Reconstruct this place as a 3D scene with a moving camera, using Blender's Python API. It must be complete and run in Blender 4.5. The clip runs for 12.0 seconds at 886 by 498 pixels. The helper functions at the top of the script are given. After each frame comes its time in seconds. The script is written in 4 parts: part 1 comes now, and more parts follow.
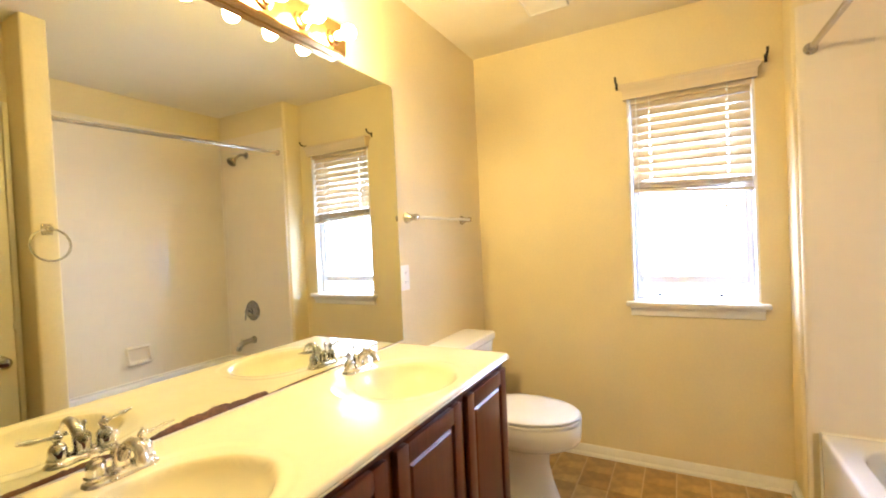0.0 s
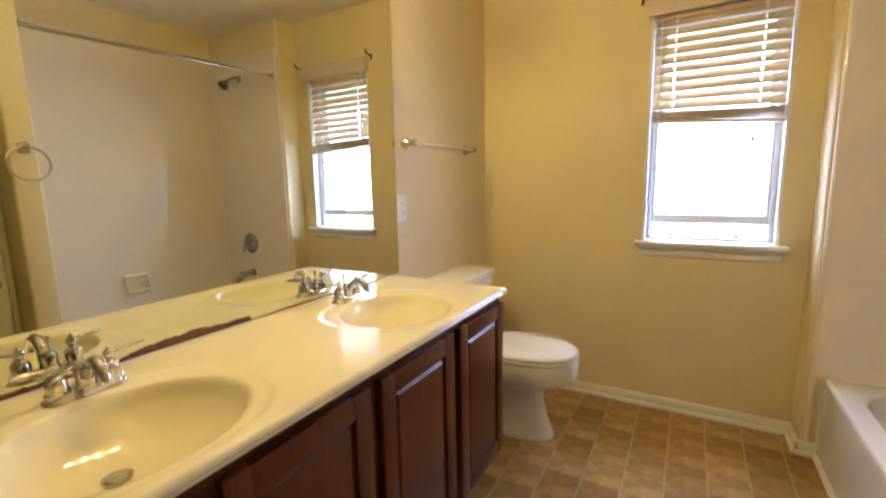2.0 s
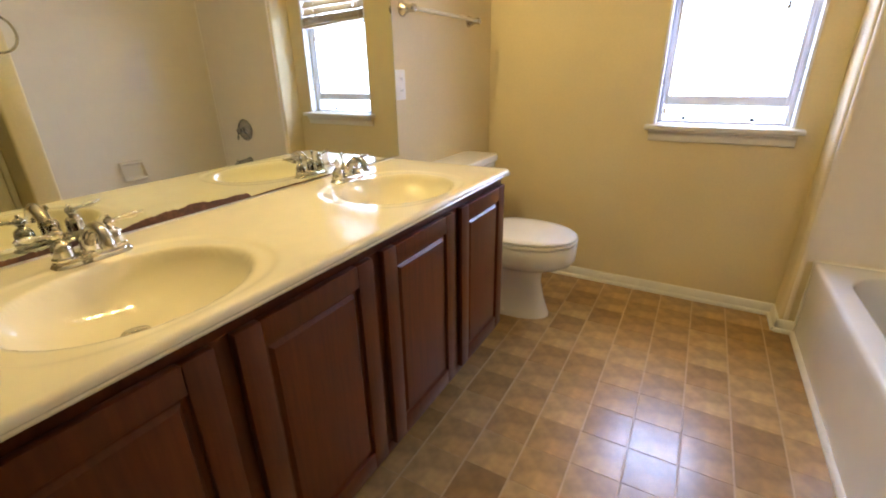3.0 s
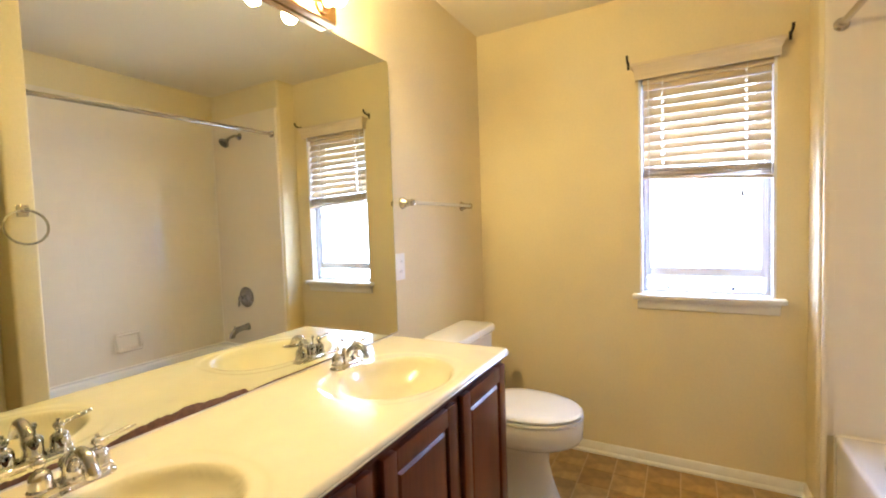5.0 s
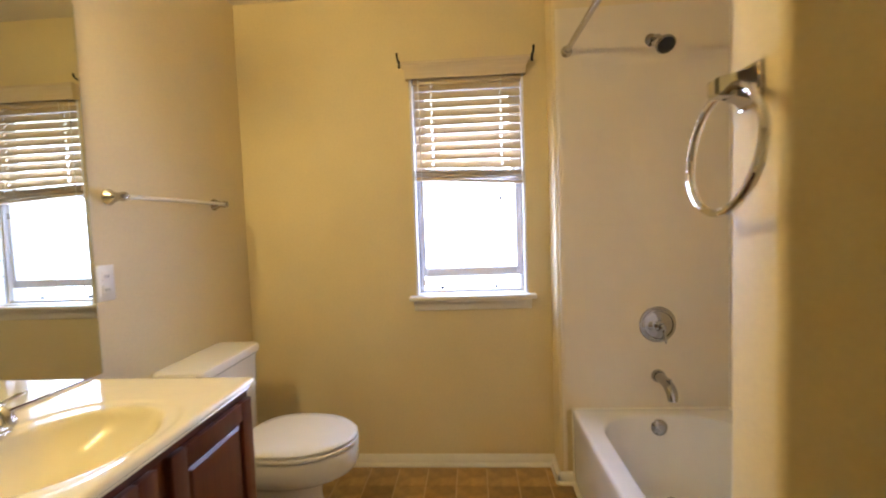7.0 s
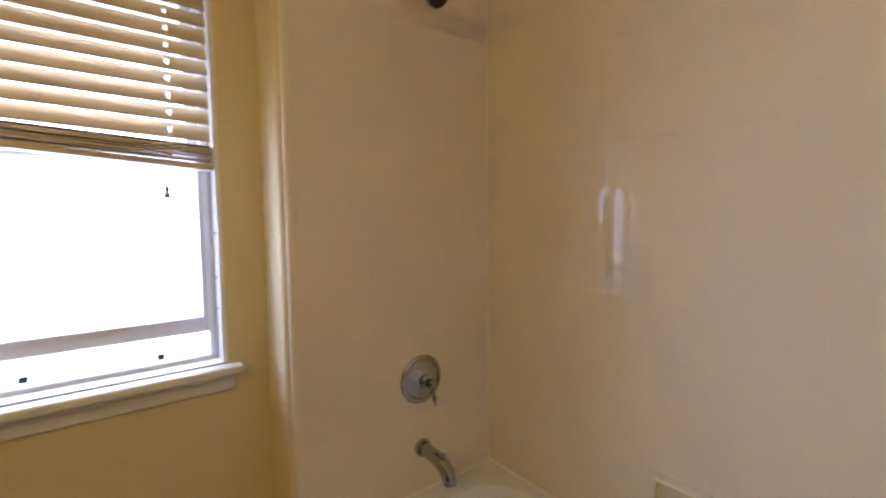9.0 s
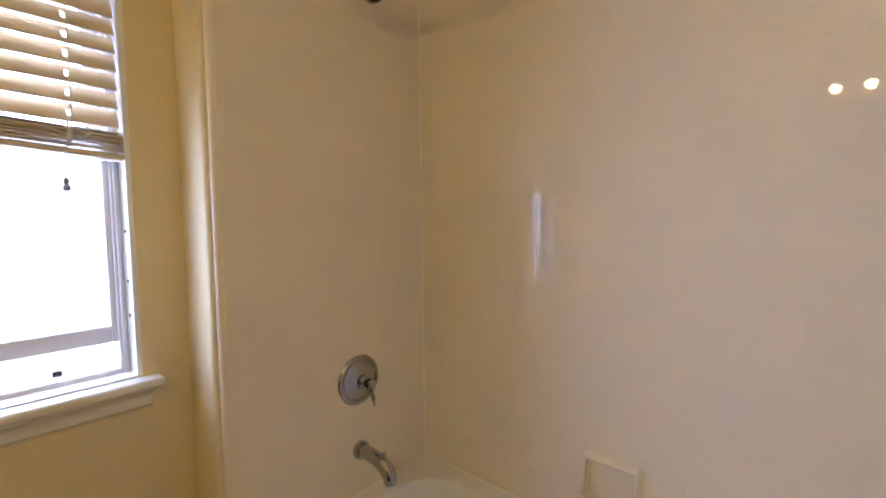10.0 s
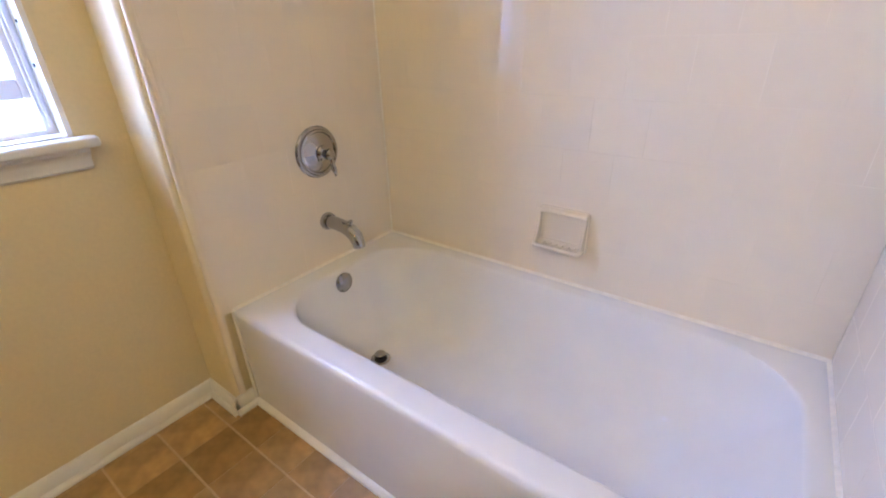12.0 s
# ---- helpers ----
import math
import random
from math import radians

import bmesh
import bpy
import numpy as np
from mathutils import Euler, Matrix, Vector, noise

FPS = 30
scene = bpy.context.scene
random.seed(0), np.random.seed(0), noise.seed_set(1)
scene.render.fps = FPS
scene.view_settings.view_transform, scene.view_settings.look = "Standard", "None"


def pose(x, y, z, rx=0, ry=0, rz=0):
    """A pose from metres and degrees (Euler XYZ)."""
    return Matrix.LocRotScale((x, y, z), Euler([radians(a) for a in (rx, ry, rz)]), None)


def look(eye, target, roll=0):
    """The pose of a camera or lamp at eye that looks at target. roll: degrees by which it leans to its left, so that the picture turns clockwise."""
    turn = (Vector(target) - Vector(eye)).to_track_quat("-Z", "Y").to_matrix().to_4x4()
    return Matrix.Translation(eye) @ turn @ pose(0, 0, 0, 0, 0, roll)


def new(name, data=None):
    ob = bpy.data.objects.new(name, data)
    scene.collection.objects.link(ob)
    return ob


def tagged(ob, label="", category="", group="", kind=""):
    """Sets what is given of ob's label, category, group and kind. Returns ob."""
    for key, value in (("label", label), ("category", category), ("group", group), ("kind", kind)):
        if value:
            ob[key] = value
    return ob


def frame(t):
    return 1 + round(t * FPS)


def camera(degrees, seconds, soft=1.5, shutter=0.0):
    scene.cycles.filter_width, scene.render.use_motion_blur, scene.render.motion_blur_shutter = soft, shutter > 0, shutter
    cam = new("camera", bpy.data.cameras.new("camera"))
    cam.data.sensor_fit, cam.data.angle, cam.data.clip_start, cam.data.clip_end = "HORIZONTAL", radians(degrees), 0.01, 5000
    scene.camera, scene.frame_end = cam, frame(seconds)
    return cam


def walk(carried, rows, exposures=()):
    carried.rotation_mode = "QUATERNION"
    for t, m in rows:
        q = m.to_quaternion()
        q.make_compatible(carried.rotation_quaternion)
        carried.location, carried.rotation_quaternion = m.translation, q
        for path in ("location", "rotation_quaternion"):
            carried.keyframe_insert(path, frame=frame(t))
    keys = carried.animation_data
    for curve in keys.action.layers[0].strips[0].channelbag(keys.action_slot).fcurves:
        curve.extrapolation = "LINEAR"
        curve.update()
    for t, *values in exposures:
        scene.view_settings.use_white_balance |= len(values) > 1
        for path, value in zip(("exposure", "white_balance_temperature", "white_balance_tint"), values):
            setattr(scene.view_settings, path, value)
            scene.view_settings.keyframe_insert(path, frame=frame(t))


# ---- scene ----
cam = camera(91.0, 12.0, soft=2.0, shutter=0.4)
PATH = [
    (0, (-0.012, -0.037, 1.298), (-0.968, 1.719, 1.259), -2.6),
    (0.5, (-0.03, 0.037, 1.286), (-0.984, 1.794, 1.217), -1.8),
    (1, (-0.039, 0.067, 1.282), (-1.004, 1.816, 1.192), -1.9),
    (1.5, (-0.021, 0.068, 1.274), (-1.01, 1.804, 1.177), -1.6),
    (2, (-0.034, 0.069, 1.235), (-1.012, 1.788, 0.938), -1.2),
    (2.5, (-0.025, 0.072, 1.19), (-0.984, 1.716, 0.575), -1.1),
    (2.7, (-0.03, 0.072, 1.175), (-0.972, 1.702, 0.41), -1.0),
    (4.3, (-0.061, 0.088, 1.254), (-1.013, 1.801, 0.855), -1.8),
    (4.5, (-0.068, 0.08, 1.285), (-1.019, 1.822, 1.02), -1.8),
    (5, (-0.051, 0.071, 1.3), (-1.014, 1.82, 1.2), -1.9),
    (5.5, (-0.021, 0.063, 1.327), (-0.797, 1.903, 1.224), -1.9),
    (6, (0.040, 0.040, 1.310), (-0.320, 2.004, 1.217), -2.0),
    (6.5, (0.051, 0.05, 1.288), (-0.123, 2.036, 1.124), -2.0),
    (6.7, (0.05, 0.139, 1.277), (-0.106, 2.128, 1.138), -1.9),
    (8.3, (0.032, 1.009, 1.345), (0.563, 2.935, 1.261), -3.2),
    (8.5, (0.057, 1.095, 1.336), (0.837, 2.934, 1.235), -2.3),
    (9, (0.056, 1.173, 1.331), (1.285, 2.745, 1.197), -0.7),
    (9.5, (0.023, 1.208, 1.33), (1.473, 2.581, 1.209), -1.4),
    (10, (-0.001, 1.219, 1.323), (1.508, 2.525, 1.186), -0.6),
    (10.5, (0.006, 1.216, 1.247), (1.547, 2.421, 0.834), -0.8),
    (11, (-0.013, 1.232, 1.137), (1.483, 2.319, 0.375), -0.5),
    (11.5, (0.006, 1.203, 1.118), (1.422, 2.27, 0.192), -1.2),
    (12, (0.002, 1.198, 1.12), (1.435, 2.278, 0.238), -1.5),
]
EXPOSURES = [(0, 0.66, 6000, 4), (0.5, 0.36, 6000, 4), (1.0, 0.05, 6050, 4), (1.5, -0.08, 6050, 4), (2.5, -0.26, 5950, 4), (4.3, 0.62, 5450, 6), (5.0, 0.32, 5600, 5), (5.5, 0.10, 5750, 4), (6.5, -0.20, 5850, 5), (8.3, -0.54, 6100, 9), (9.0, -0.84, 6100, 8), (9.5, -0.84, 6050, 8), (10.5, -0.22, 5400, 9), (11.5, 0.08, 5000, 10), (12, 0.06, 5000, 11)]
walk(cam, [(t, look(eye, target, roll)) for t, eye, target, roll in PATH], EXPOSURES)

# ---- plan, in metres ----
WX = -1.135          # mirror wall
NY = 2.545            # window wall
CEIL = 2.44
FZ = 0.018            # floor level
TX = 1.213           # tiled back wall of the tub alcove
TY = 2.375           # tiled faucet wall
TS = 0.945           # tiled head wall
RET = 0.440          # side of the boxed-out faucet wall
WINGX, WINGY = 0.393, 0.830   # wing wall: end face and room-side face
DX = 0.572           # wall with the closet door
BY = -5.00           # unseen wall behind, set far back so little light bounces
WIN = (-0.245, 0.327, 0.922, 2.03)
BULB_Y = [1.185 - 0.150 * i for i in range(4)]
BULB_X, BULB_Z = -1.03, 2.048

# ---- world and light ----
world = bpy.data.worlds.new("sky")
scene.world = world
world.use_nodes = True
wn, wl = world.node_tree.nodes, world.node_tree.links
sky = wn.new("ShaderNodeTexSky")
sky.sky_type, sky.sun_disc, sky.sun_elevation, sky.sun_rotation = "NISHITA", False, radians(40), radians(150)
wl.new(sky.outputs[0], wn["Background"].inputs[0])
wn["Background"].inputs[1].default_value = 0.1

sun = new("sun", bpy.data.lights.new("sun", "SUN"))
sun.data.energy, sun.data.angle, sun.data.color = 1.0, radians(10), (1, 0.95, 0.88)
sun.matrix_world = look((0, -4, 6), (0, 0, 0))

daylight = new("window_daylight", bpy.data.lights.new("window_daylight", "AREA"))
daylight.data.shape, daylight.data.size, daylight.data.size_y = "RECTANGLE", 0.52, 0.90
daylight.data.energy, daylight.data.color = 33.0, (0.54, 0.61, 1.0)
daylight.matrix_world = look((0.04, NY + 0.240, 1.375), (0.04, NY - 0.760, 1.162))

BULB_GLOW = 330.0


# ---- materials ----
def mat(name, base, rough=0.5, metal=0.0, grain=0.0, scale=60.0, bump=0.0, bscale=200.0, stain=0.0, sscale=3.0, coat=0.0, spec=0.5, stretch=(1, 1, 1), rnd=0.0, rvar=0.0, base2=None):
    m = bpy.data.materials.new(name)
    m.use_nodes = True
    n, l = m.node_tree.nodes, m.node_tree.links
    p = n["Principled BSDF"]
    p.inputs["Base Color"].default_value = (*base, 1)
    p.inputs["Roughness"].default_value = rough
    p.inputs["Metallic"].default_value = metal
    p.inputs["Coat Weight"].default_value = coat
    p.inputs["Coat Roughness"].default_value = 0.08
    p.inputs["Specular IOR Level"].default_value = spec
    tc = n.new("ShaderNodeTexCoord")
    mp = n.new("ShaderNodeMapping")
    mp.inputs["Scale"].default_value = stretch
    l.new(tc.outputs["Object"], mp.inputs[0])
    colour = None
    if base2:
        who = n.new("ShaderNodeObjectInfo")
        duo = n.new("ShaderNodeMix")
        duo.data_type = "RGBA"
        duo.inputs[6].default_value, duo.inputs[7].default_value = (*base, 1), (*base2, 1)
        l.new(who.outputs["Random"], duo.inputs["Factor"])
        colour = duo.outputs[2]

    def vary(colour, fac, amount):
        mr = n.new("ShaderNodeMapRange")
        mr.inputs["From Min"].default_value, mr.inputs["From Max"].default_value = 0.25, 0.75
        mr.inputs["To Min"].default_value, mr.inputs["To Max"].default_value = 1 - amount, 1 + amount
        l.new(fac, mr.inputs["Value"])
        mix = n.new("ShaderNodeMix")
        mix.data_type, mix.blend_type = "RGBA", "MULTIPLY"
        mix.inputs["Factor"].default_value = 1
        if colour is None:
            mix.inputs[6].default_value = (*base, 1)
        else:
            l.new(colour, mix.inputs[6])
        l.new(mr.outputs[0], mix.inputs[7])
        return mix.outputs[2]

    if grain:
        t = n.new("ShaderNodeTexNoise")
        t.inputs["Scale"].default_value, t.inputs["Detail"].default_value = scale, 4
        l.new(mp.outputs[0], t.inputs["Vector"])
        colour = vary(colour, t.outputs[0], grain)
    if stain:
        t2 = n.new("ShaderNodeTexNoise")
        t2.inputs["Scale"].default_value, t2.inputs["Detail"].default_value = sscale, 3
        l.new(tc.outputs["Object"], t2.inputs["Vector"])
        colour = vary(colour, t2.outputs[0], stain)
        if rvar:
            mr = n.new("ShaderNodeMapRange")
            mr.inputs["To Min"].default_value, mr.inputs["To Max"].default_value = rough - rvar, rough + rvar
            l.new(t2.outputs[0], mr.inputs["Value"])
            l.new(mr.outputs[0], p.inputs["Roughness"])
    if rnd:
        oi = n.new("ShaderNodeObjectInfo")
        mr = n.new("ShaderNodeMapRange")
        mr.inputs["From Min"].default_value, mr.inputs["From Max"].default_value = 0, 1
        mr.inputs["To Min"].default_value, mr.inputs["To Max"].default_value = 0.25, 0.75
        l.new(oi.outputs["Random"], mr.inputs["Value"])
        colour = vary(colour, mr.outputs[0], rnd)
    if colour is not None:
        l.new(colour, p.inputs["Base Color"])
    if bump:
        t3 = n.new("ShaderNodeTexNoise")
        t3.inputs["Scale"].default_value, t3.inputs["Detail"].default_value = bscale, 2
        l.new(mp.outputs[0], t3.inputs["Vector"])
        b = n.new("ShaderNodeBump")
        b.inputs["Strength"].default_value, b.inputs["Distance"].default_value = bump, 0.002
        l.new(t3.outputs[0], b.inputs["Height"])
        l.new(b.outputs[0], p.inputs["Normal"])
    return m


M_WALL = mat("wall_paint", (0.74, 0.625, 0.365), 0.62, grain=0.03, scale=90, bump=0.25, bscale=140, stain=0.05, sscale=2.0)
M_CEIL = mat("ceiling_paint", (0.80, 0.72, 0.52), 0.8, grain=0.03, scale=120, bump=0.35, bscale=220, stain=0.04, sscale=1.5)
M_TRIM = mat("trim_paint", (0.80, 0.77, 0.68), 0.35, grain=0.02, scale=40, bump=0.05, bscale=120, stain=0.05, sscale=6)
M_TILE = mat("glazed_white_tile", (0.82, 0.73, 0.575), 0.010, grain=0.012, scale=12, rnd=0.01, spec=0.5)
M_GROUT = mat("white_grout", (0.82, 0.73, 0.58), 0.5, grain=0.06, scale=150, bump=0.2)
M_TUB = mat("tub_enamel", (0.82, 0.80, 0.775), 0.03, grain=0.01, scale=10, stain=0.02, sscale=5)
M_CAULK = mat("caulk", (0.85, 0.80, 0.70), 0.35, grain=0.08, scale=60)
M_PORC = mat("porcelain", (0.82, 0.80, 0.74), 0.09, grain=0.01, scale=12, stain=0.02)
M_SEAT = mat("toilet_seat_plastic", (0.82, 0.80, 0.74), 0.22, grain=0.01, scale=12, stain=0.02)
M_MARBLE = mat("cultured_marble", (0.80, 0.72, 0.50), 0.08, grain=0.015, scale=20, stain=0.04, sscale=6, bump=0.02, bscale=12)
M_WOOD = mat("cherry_wood", (0.098, 0.0255, 0.0075), 0.38, spec=0.35, grain=0.26, scale=14, stain=0.08, sscale=4, stretch=(6, 6, 0.4), bump=0.02, bscale=60)
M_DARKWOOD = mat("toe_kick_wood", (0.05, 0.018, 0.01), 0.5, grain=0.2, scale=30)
M_CHROME = mat("chrome", (0.72, 0.71, 0.70), 0.03, 1.0, stain=0.03, sscale=30)
# chrome for the tub fittings, with dark room reflections put into its base colour
M_DIMCHROME = mat("chrome_darkened", (0.42, 0.41, 0.40), 0.05, 1.0, stain=0.03, sscale=30)
M_NICKEL = mat("brushed_nickel", (0.55, 0.51, 0.45), 0.26, 1.0, grain=0.06, scale=200)
M_BLACK = mat("black_iron", (0.02, 0.016, 0.014), 0.45, 0.3, grain=0.2, scale=80)
M_VINYL = mat("white_vinyl", (0.74, 0.74, 0.77), 0.3, grain=0.02, scale=30, stain=0.05, sscale=8)
M_BLIND = mat("faux_wood_blind", (0.66, 0.55, 0.38), 0.42, grain=0.06, scale=20, stretch=(0.3, 5, 5), rnd=0.05)
M_LINER = mat("white_jamb", (0.85, 0.85, 0.87), 0.4, grain=0.02, scale=30)
M_CORD = mat("cord", (0.80, 0.76, 0.66), 0.8, grain=0.1, scale=300)
M_DOOR = mat("door_paint", (0.78, 0.72, 0.52), 0.35, grain=0.02, scale=40, bump=0.06, bscale=60, stain=0.04, sscale=3)
M_PLATE = mat("outlet_plastic", (0.82, 0.80, 0.74), 0.3, stain=0.02, sscale=20)
M_DARK = mat("dark_slot", (0.02, 0.02, 0.02), 0.6, grain=0.1)
M_BRASS = mat("honey_brass", (0.62, 0.38, 0.16), 0.22, 1.0, grain=0.05, scale=60, stain=0.08, sscale=12)
M_DESILVER = mat("desilvered_backing", (0.125, 0.056, 0.030), 0.7, grain=0.35, scale=120, stain=0.3, sscale=40)
M_VENT = mat("vent_plastic", (0.80, 0.76, 0.64), 0.45, stain=0.05, sscale=10)

M_MIRROR = mat("mirror_silver", (0.75, 0.77, 0.70), 0.005, 1.0)
M_EDGE = mat("mirror_edge", (0.30, 0.36, 0.26), 0.15, 0.4, grain=0.1, scale=60)

M_FLOOR = mat("vinyl_tile", (0.40, 0.232, 0.070), 0.34, grain=0.16, scale=26, stain=0.36, sscale=7, rnd=0.28, bump=0.10, bscale=60, coat=0.45, base2=(0.355, 0.235, 0.092))
M_FLOOR.node_tree.nodes["Principled BSDF"].inputs["Coat Roughness"].default_value = 0.16
M_FGROUT = mat("vinyl_joint", (0.50, 0.35, 0.18), 0.4, grain=0.12, scale=60, bump=0.1, bscale=200)

M_BULB = bpy.data.materials.new("bulb_glow")
M_BULB.use_nodes = True
bp = M_BULB.node_tree.nodes["Principled BSDF"]
bp.inputs["Base Color"].default_value = (0.9, 0.88, 0.8, 1)
bp.inputs["Emission Color"].default_value = (1.0, 0.715, 0.3, 1)
bp.inputs["Emission Strength"].default_value = BULB_GLOW

M_GLASS = bpy.data.materials.new("window_glass")
M_GLASS.use_nodes = True
gp = M_GLASS.node_tree.nodes["Principled BSDF"]
gp.inputs["Roughness"].default_value = 0.0
gp.inputs["Transmission Weight"].default_value = 1.0
gp.inputs["IOR"].default_value = 1.45
gp.inputs["Base Color"].default_value = (0.97, 0.99, 1.0, 1)

M_ROD = mat("pale_plastic_rod", (0.80, 0.74, 0.58), 0.18, grain=0.03, scale=80)

M_HAZE = bpy.data.materials.new("white_sky")
M_HAZE.use_nodes = True
hp = M_HAZE.node_tree.nodes["Principled BSDF"]
hp.inputs["Base Color"].default_value = (0.8, 0.85, 0.9, 1)
hp.inputs["Emission Color"].default_value = (0.90, 0.95, 1.0, 1)
hp.inputs["Emission Strength"].default_value = 5.0


# ---- mesh helpers ----
def bm_new():
    return bmesh.new()


def box(bm, x0, y0, z0, x1, y1, z1, bevel=0.0, seg=2):
    r = bmesh.ops.create_cube(bm, size=1)
    vs = r["verts"]
    for v in vs:
        v.co = Vector((x0 + (v.co.x + 0.5) * (x1 - x0), y0 + (v.co.y + 0.5) * (y1 - y0), z0 + (v.co.z + 0.5) * (z1 - z0)))
    if bevel:
        es = list({e for v in vs for e in v.link_edges})
        bmesh.ops.bevel(bm, geom=es, offset=bevel, segments=seg, profile=0.5, affect="EDGES")
    return bm


def loft(bm, loops, closed=True, cap0=False, cap1=False):
    """Rings of points of equal number, joined by quads."""
    rings = [[bm.verts.new(p) for p in lp] for lp in loops]
    k = len(rings[0])
    for a, b in zip(rings, rings[1:]):
        for i in range(k if closed else k - 1):
            j = (i + 1) % k
            bm.faces.new((a[i], a[j], b[j], b[i]))
    if cap0:
        bm.faces.new(list(reversed(rings[0])))
    if cap1:
        bm.faces.new(rings[-1])
    return rings


def lathe(bm, profile, m=None, seg=20):
    """Profile of (radius, height) turned about z, laid at m."""
    m = m or Matrix()
    loops = [[m @ Vector((max(r, 1e-4) * math.cos(2 * math.pi * i / seg), max(r, 1e-4) * math.sin(2 * math.pi * i / seg), h)) for i in range(seg)] for r, h in profile]
    loft(bm, loops, cap0=True, cap1=True)
    return bm


def aim(p, d):
    """A matrix at p whose z axis points along d."""
    return Matrix.Translation(p) @ Vector(d).to_track_quat("Z", "Y").to_matrix().to_4x4()


def tube(bm, pts, radius, seg=10):
    pts = [Vector(p) for p in pts]
    rad = radius if isinstance(radius, (list, tuple)) else [radius] * len(pts)
    loops = []
    side = None
    for i, p in enumerate(pts):
        d = (pts[min(i + 1, len(pts) - 1)] - pts[max(i - 1, 0)]).normalized()
        if side is None:
            side = d.orthogonal().normalized()
        side = (side - d * side.dot(d)).normalized()
        up = d.cross(side)
        loops.append([p + rad[i] * (math.cos(2 * math.pi * k / seg) * side + math.sin(2 * math.pi * k / seg) * up) for k in range(seg)])
    loft(bm, loops, cap0=True, cap1=True)
    return bm


def arc(f, n):
    return [f(i / n) for i in range(n + 1)]


def sweep(bm, profile, a, b, out):
    """A profile of (away from the wall, height) drawn from a to b; out is the way off the wall."""
    a, b, out = Vector(a), Vector(b), Vector(out)
    l0 = [a + out * u + Vector((0, 0, w)) for u, w in profile]
    l1 = [b + out * u + Vector((0, 0, w)) for u, w in profile]
    loft(bm, [l0, l1], cap0=True, cap1=True)
    return bm


def finish(bm, name, material, smooth=35):
    bmesh.ops.recalc_face_normals(bm, faces=bm.faces[:])
    me = bpy.data.meshes.new(name)
    if smooth:
        lim = radians(smooth)
        for f in bm.faces:
            f.smooth = True
        for e in bm.edges:
            if len(e.link_faces) == 2 and e.calc_face_angle(0) > lim:
                e.smooth = False
    bm.to_mesh(me)
    bm.free()
    me.materials.append(material)
    return me


def root(name, at, label, category, group="", kind=""):
    ob = new(name)
    ob.empty_display_size = 0.05
    ob.location = at
    return tagged(ob, label, category, group, kind)


def part(name, bm, material, parent=None, label="", smooth=35):
    ob = new(name, finish(bm, name, material, smooth))
    if parent is not None:
        ob.parent = parent
        if parent.data is None:
            ob.matrix_parent_inverse = Matrix.Translation(-Vector(parent.location))
    if label:
        ob["label"] = label
    return ob


def structure(name, bm, material, label="", category="", smooth=30):
    return tagged(part(name, bm, material, smooth=smooth), label, category, kind="structure")


def thing(name, bm, material, label, category, group="", smooth=35):
    return tagged(part(name, bm, material, smooth=smooth), label, category, group)


# ---- the room ----
T = 0.12
bm = bm_new()
box(bm, WX - T, BY - T, -0.12, TX + T, NY + 0.16, FZ - 0.0012)
floor = structure("floor", bm, M_FGROUT, "tan square vinyl tile floor with pale joints", "floor")

bm = bm_new()
box(bm, WX - T, BY - T, CEIL, TX + T, NY + 0.16, CEIL + 0.1)
structure("ceiling", bm, M_CEIL, "cream painted textured ceiling", "ceiling")

bm = bm_new()
box(bm, WX - T, BY - T, 0, WX, NY + 0.16, CEIL)
structure("wall_west", bm, M_WALL, "cream yellow painted wall behind the vanity", "wall")

bm = bm_new()
x0, x1, z0, z1 = WIN
box(bm, WX, NY, 0, x0, NY + 0.16, CEIL)
box(bm, x1, NY, 0, TX + T, NY + 0.16, CEIL)
box(bm, x0, NY, 0, x1, NY + 0.16, z0)
box(bm, x0, NY, z1, x1, NY + 0.16, CEIL)
structure("wall_north", bm, M_WALL, "cream yellow painted wall with a window", "wall")

# boxed-out faucet wall with a rounded outer corner
bm = bm_new()
r = 0.02
fy = TY + 0.012
pts = [(RET, NY)] + [(RET + r - r * math.cos(a), fy + r - r * math.sin(a)) for a in [math.pi / 2 * i / 6 for i in range(7)]] + [(TX + T, fy), (TX + T, NY)]
loft(bm, [[(x, y, 0) for x, y in pts], [(x, y, CEIL) for x, y in pts]], cap0=True, cap1=True)
wall_faucet = structure("wall_faucet", bm, M_WALL, "cream painted boxed-out wall with rounded corner beside the tub", "wall")

bm = bm_new()
box(bm, TX + 0.012, WINGY - T, 0, TX + T, TY + 0.012, CEIL)
wall_east = structure("wall_east", bm, M_WALL, "cream painted wall above the tub tiles", "wall")

# wing wall at the head of the tub, with softly rounded corners
bm = bm_new()
hy = TS - 0.012
r = 0.012
pts = [(TX + 0.012, WINGY), (TX + 0.012, hy)]
pts += [(WINGX + r - r * math.sin(a), hy - r + r * math.cos(a)) for a in [math.pi / 2 * i / 5 for i in range(6)]]
pts += [(WINGX + r - r * math.cos(a), WINGY + r - r * math.sin(a)) for a in [math.pi / 2 * i / 5 for i in range(6)]]
loft(bm, [[(x, y, 0) for x, y in pts], [(x, y, CEIL) for x, y in pts]], cap0=True, cap1=True)
wall_wing = structure("wall_wing", bm, M_WALL, "cream painted wing wall at the head of the tub", "wall")

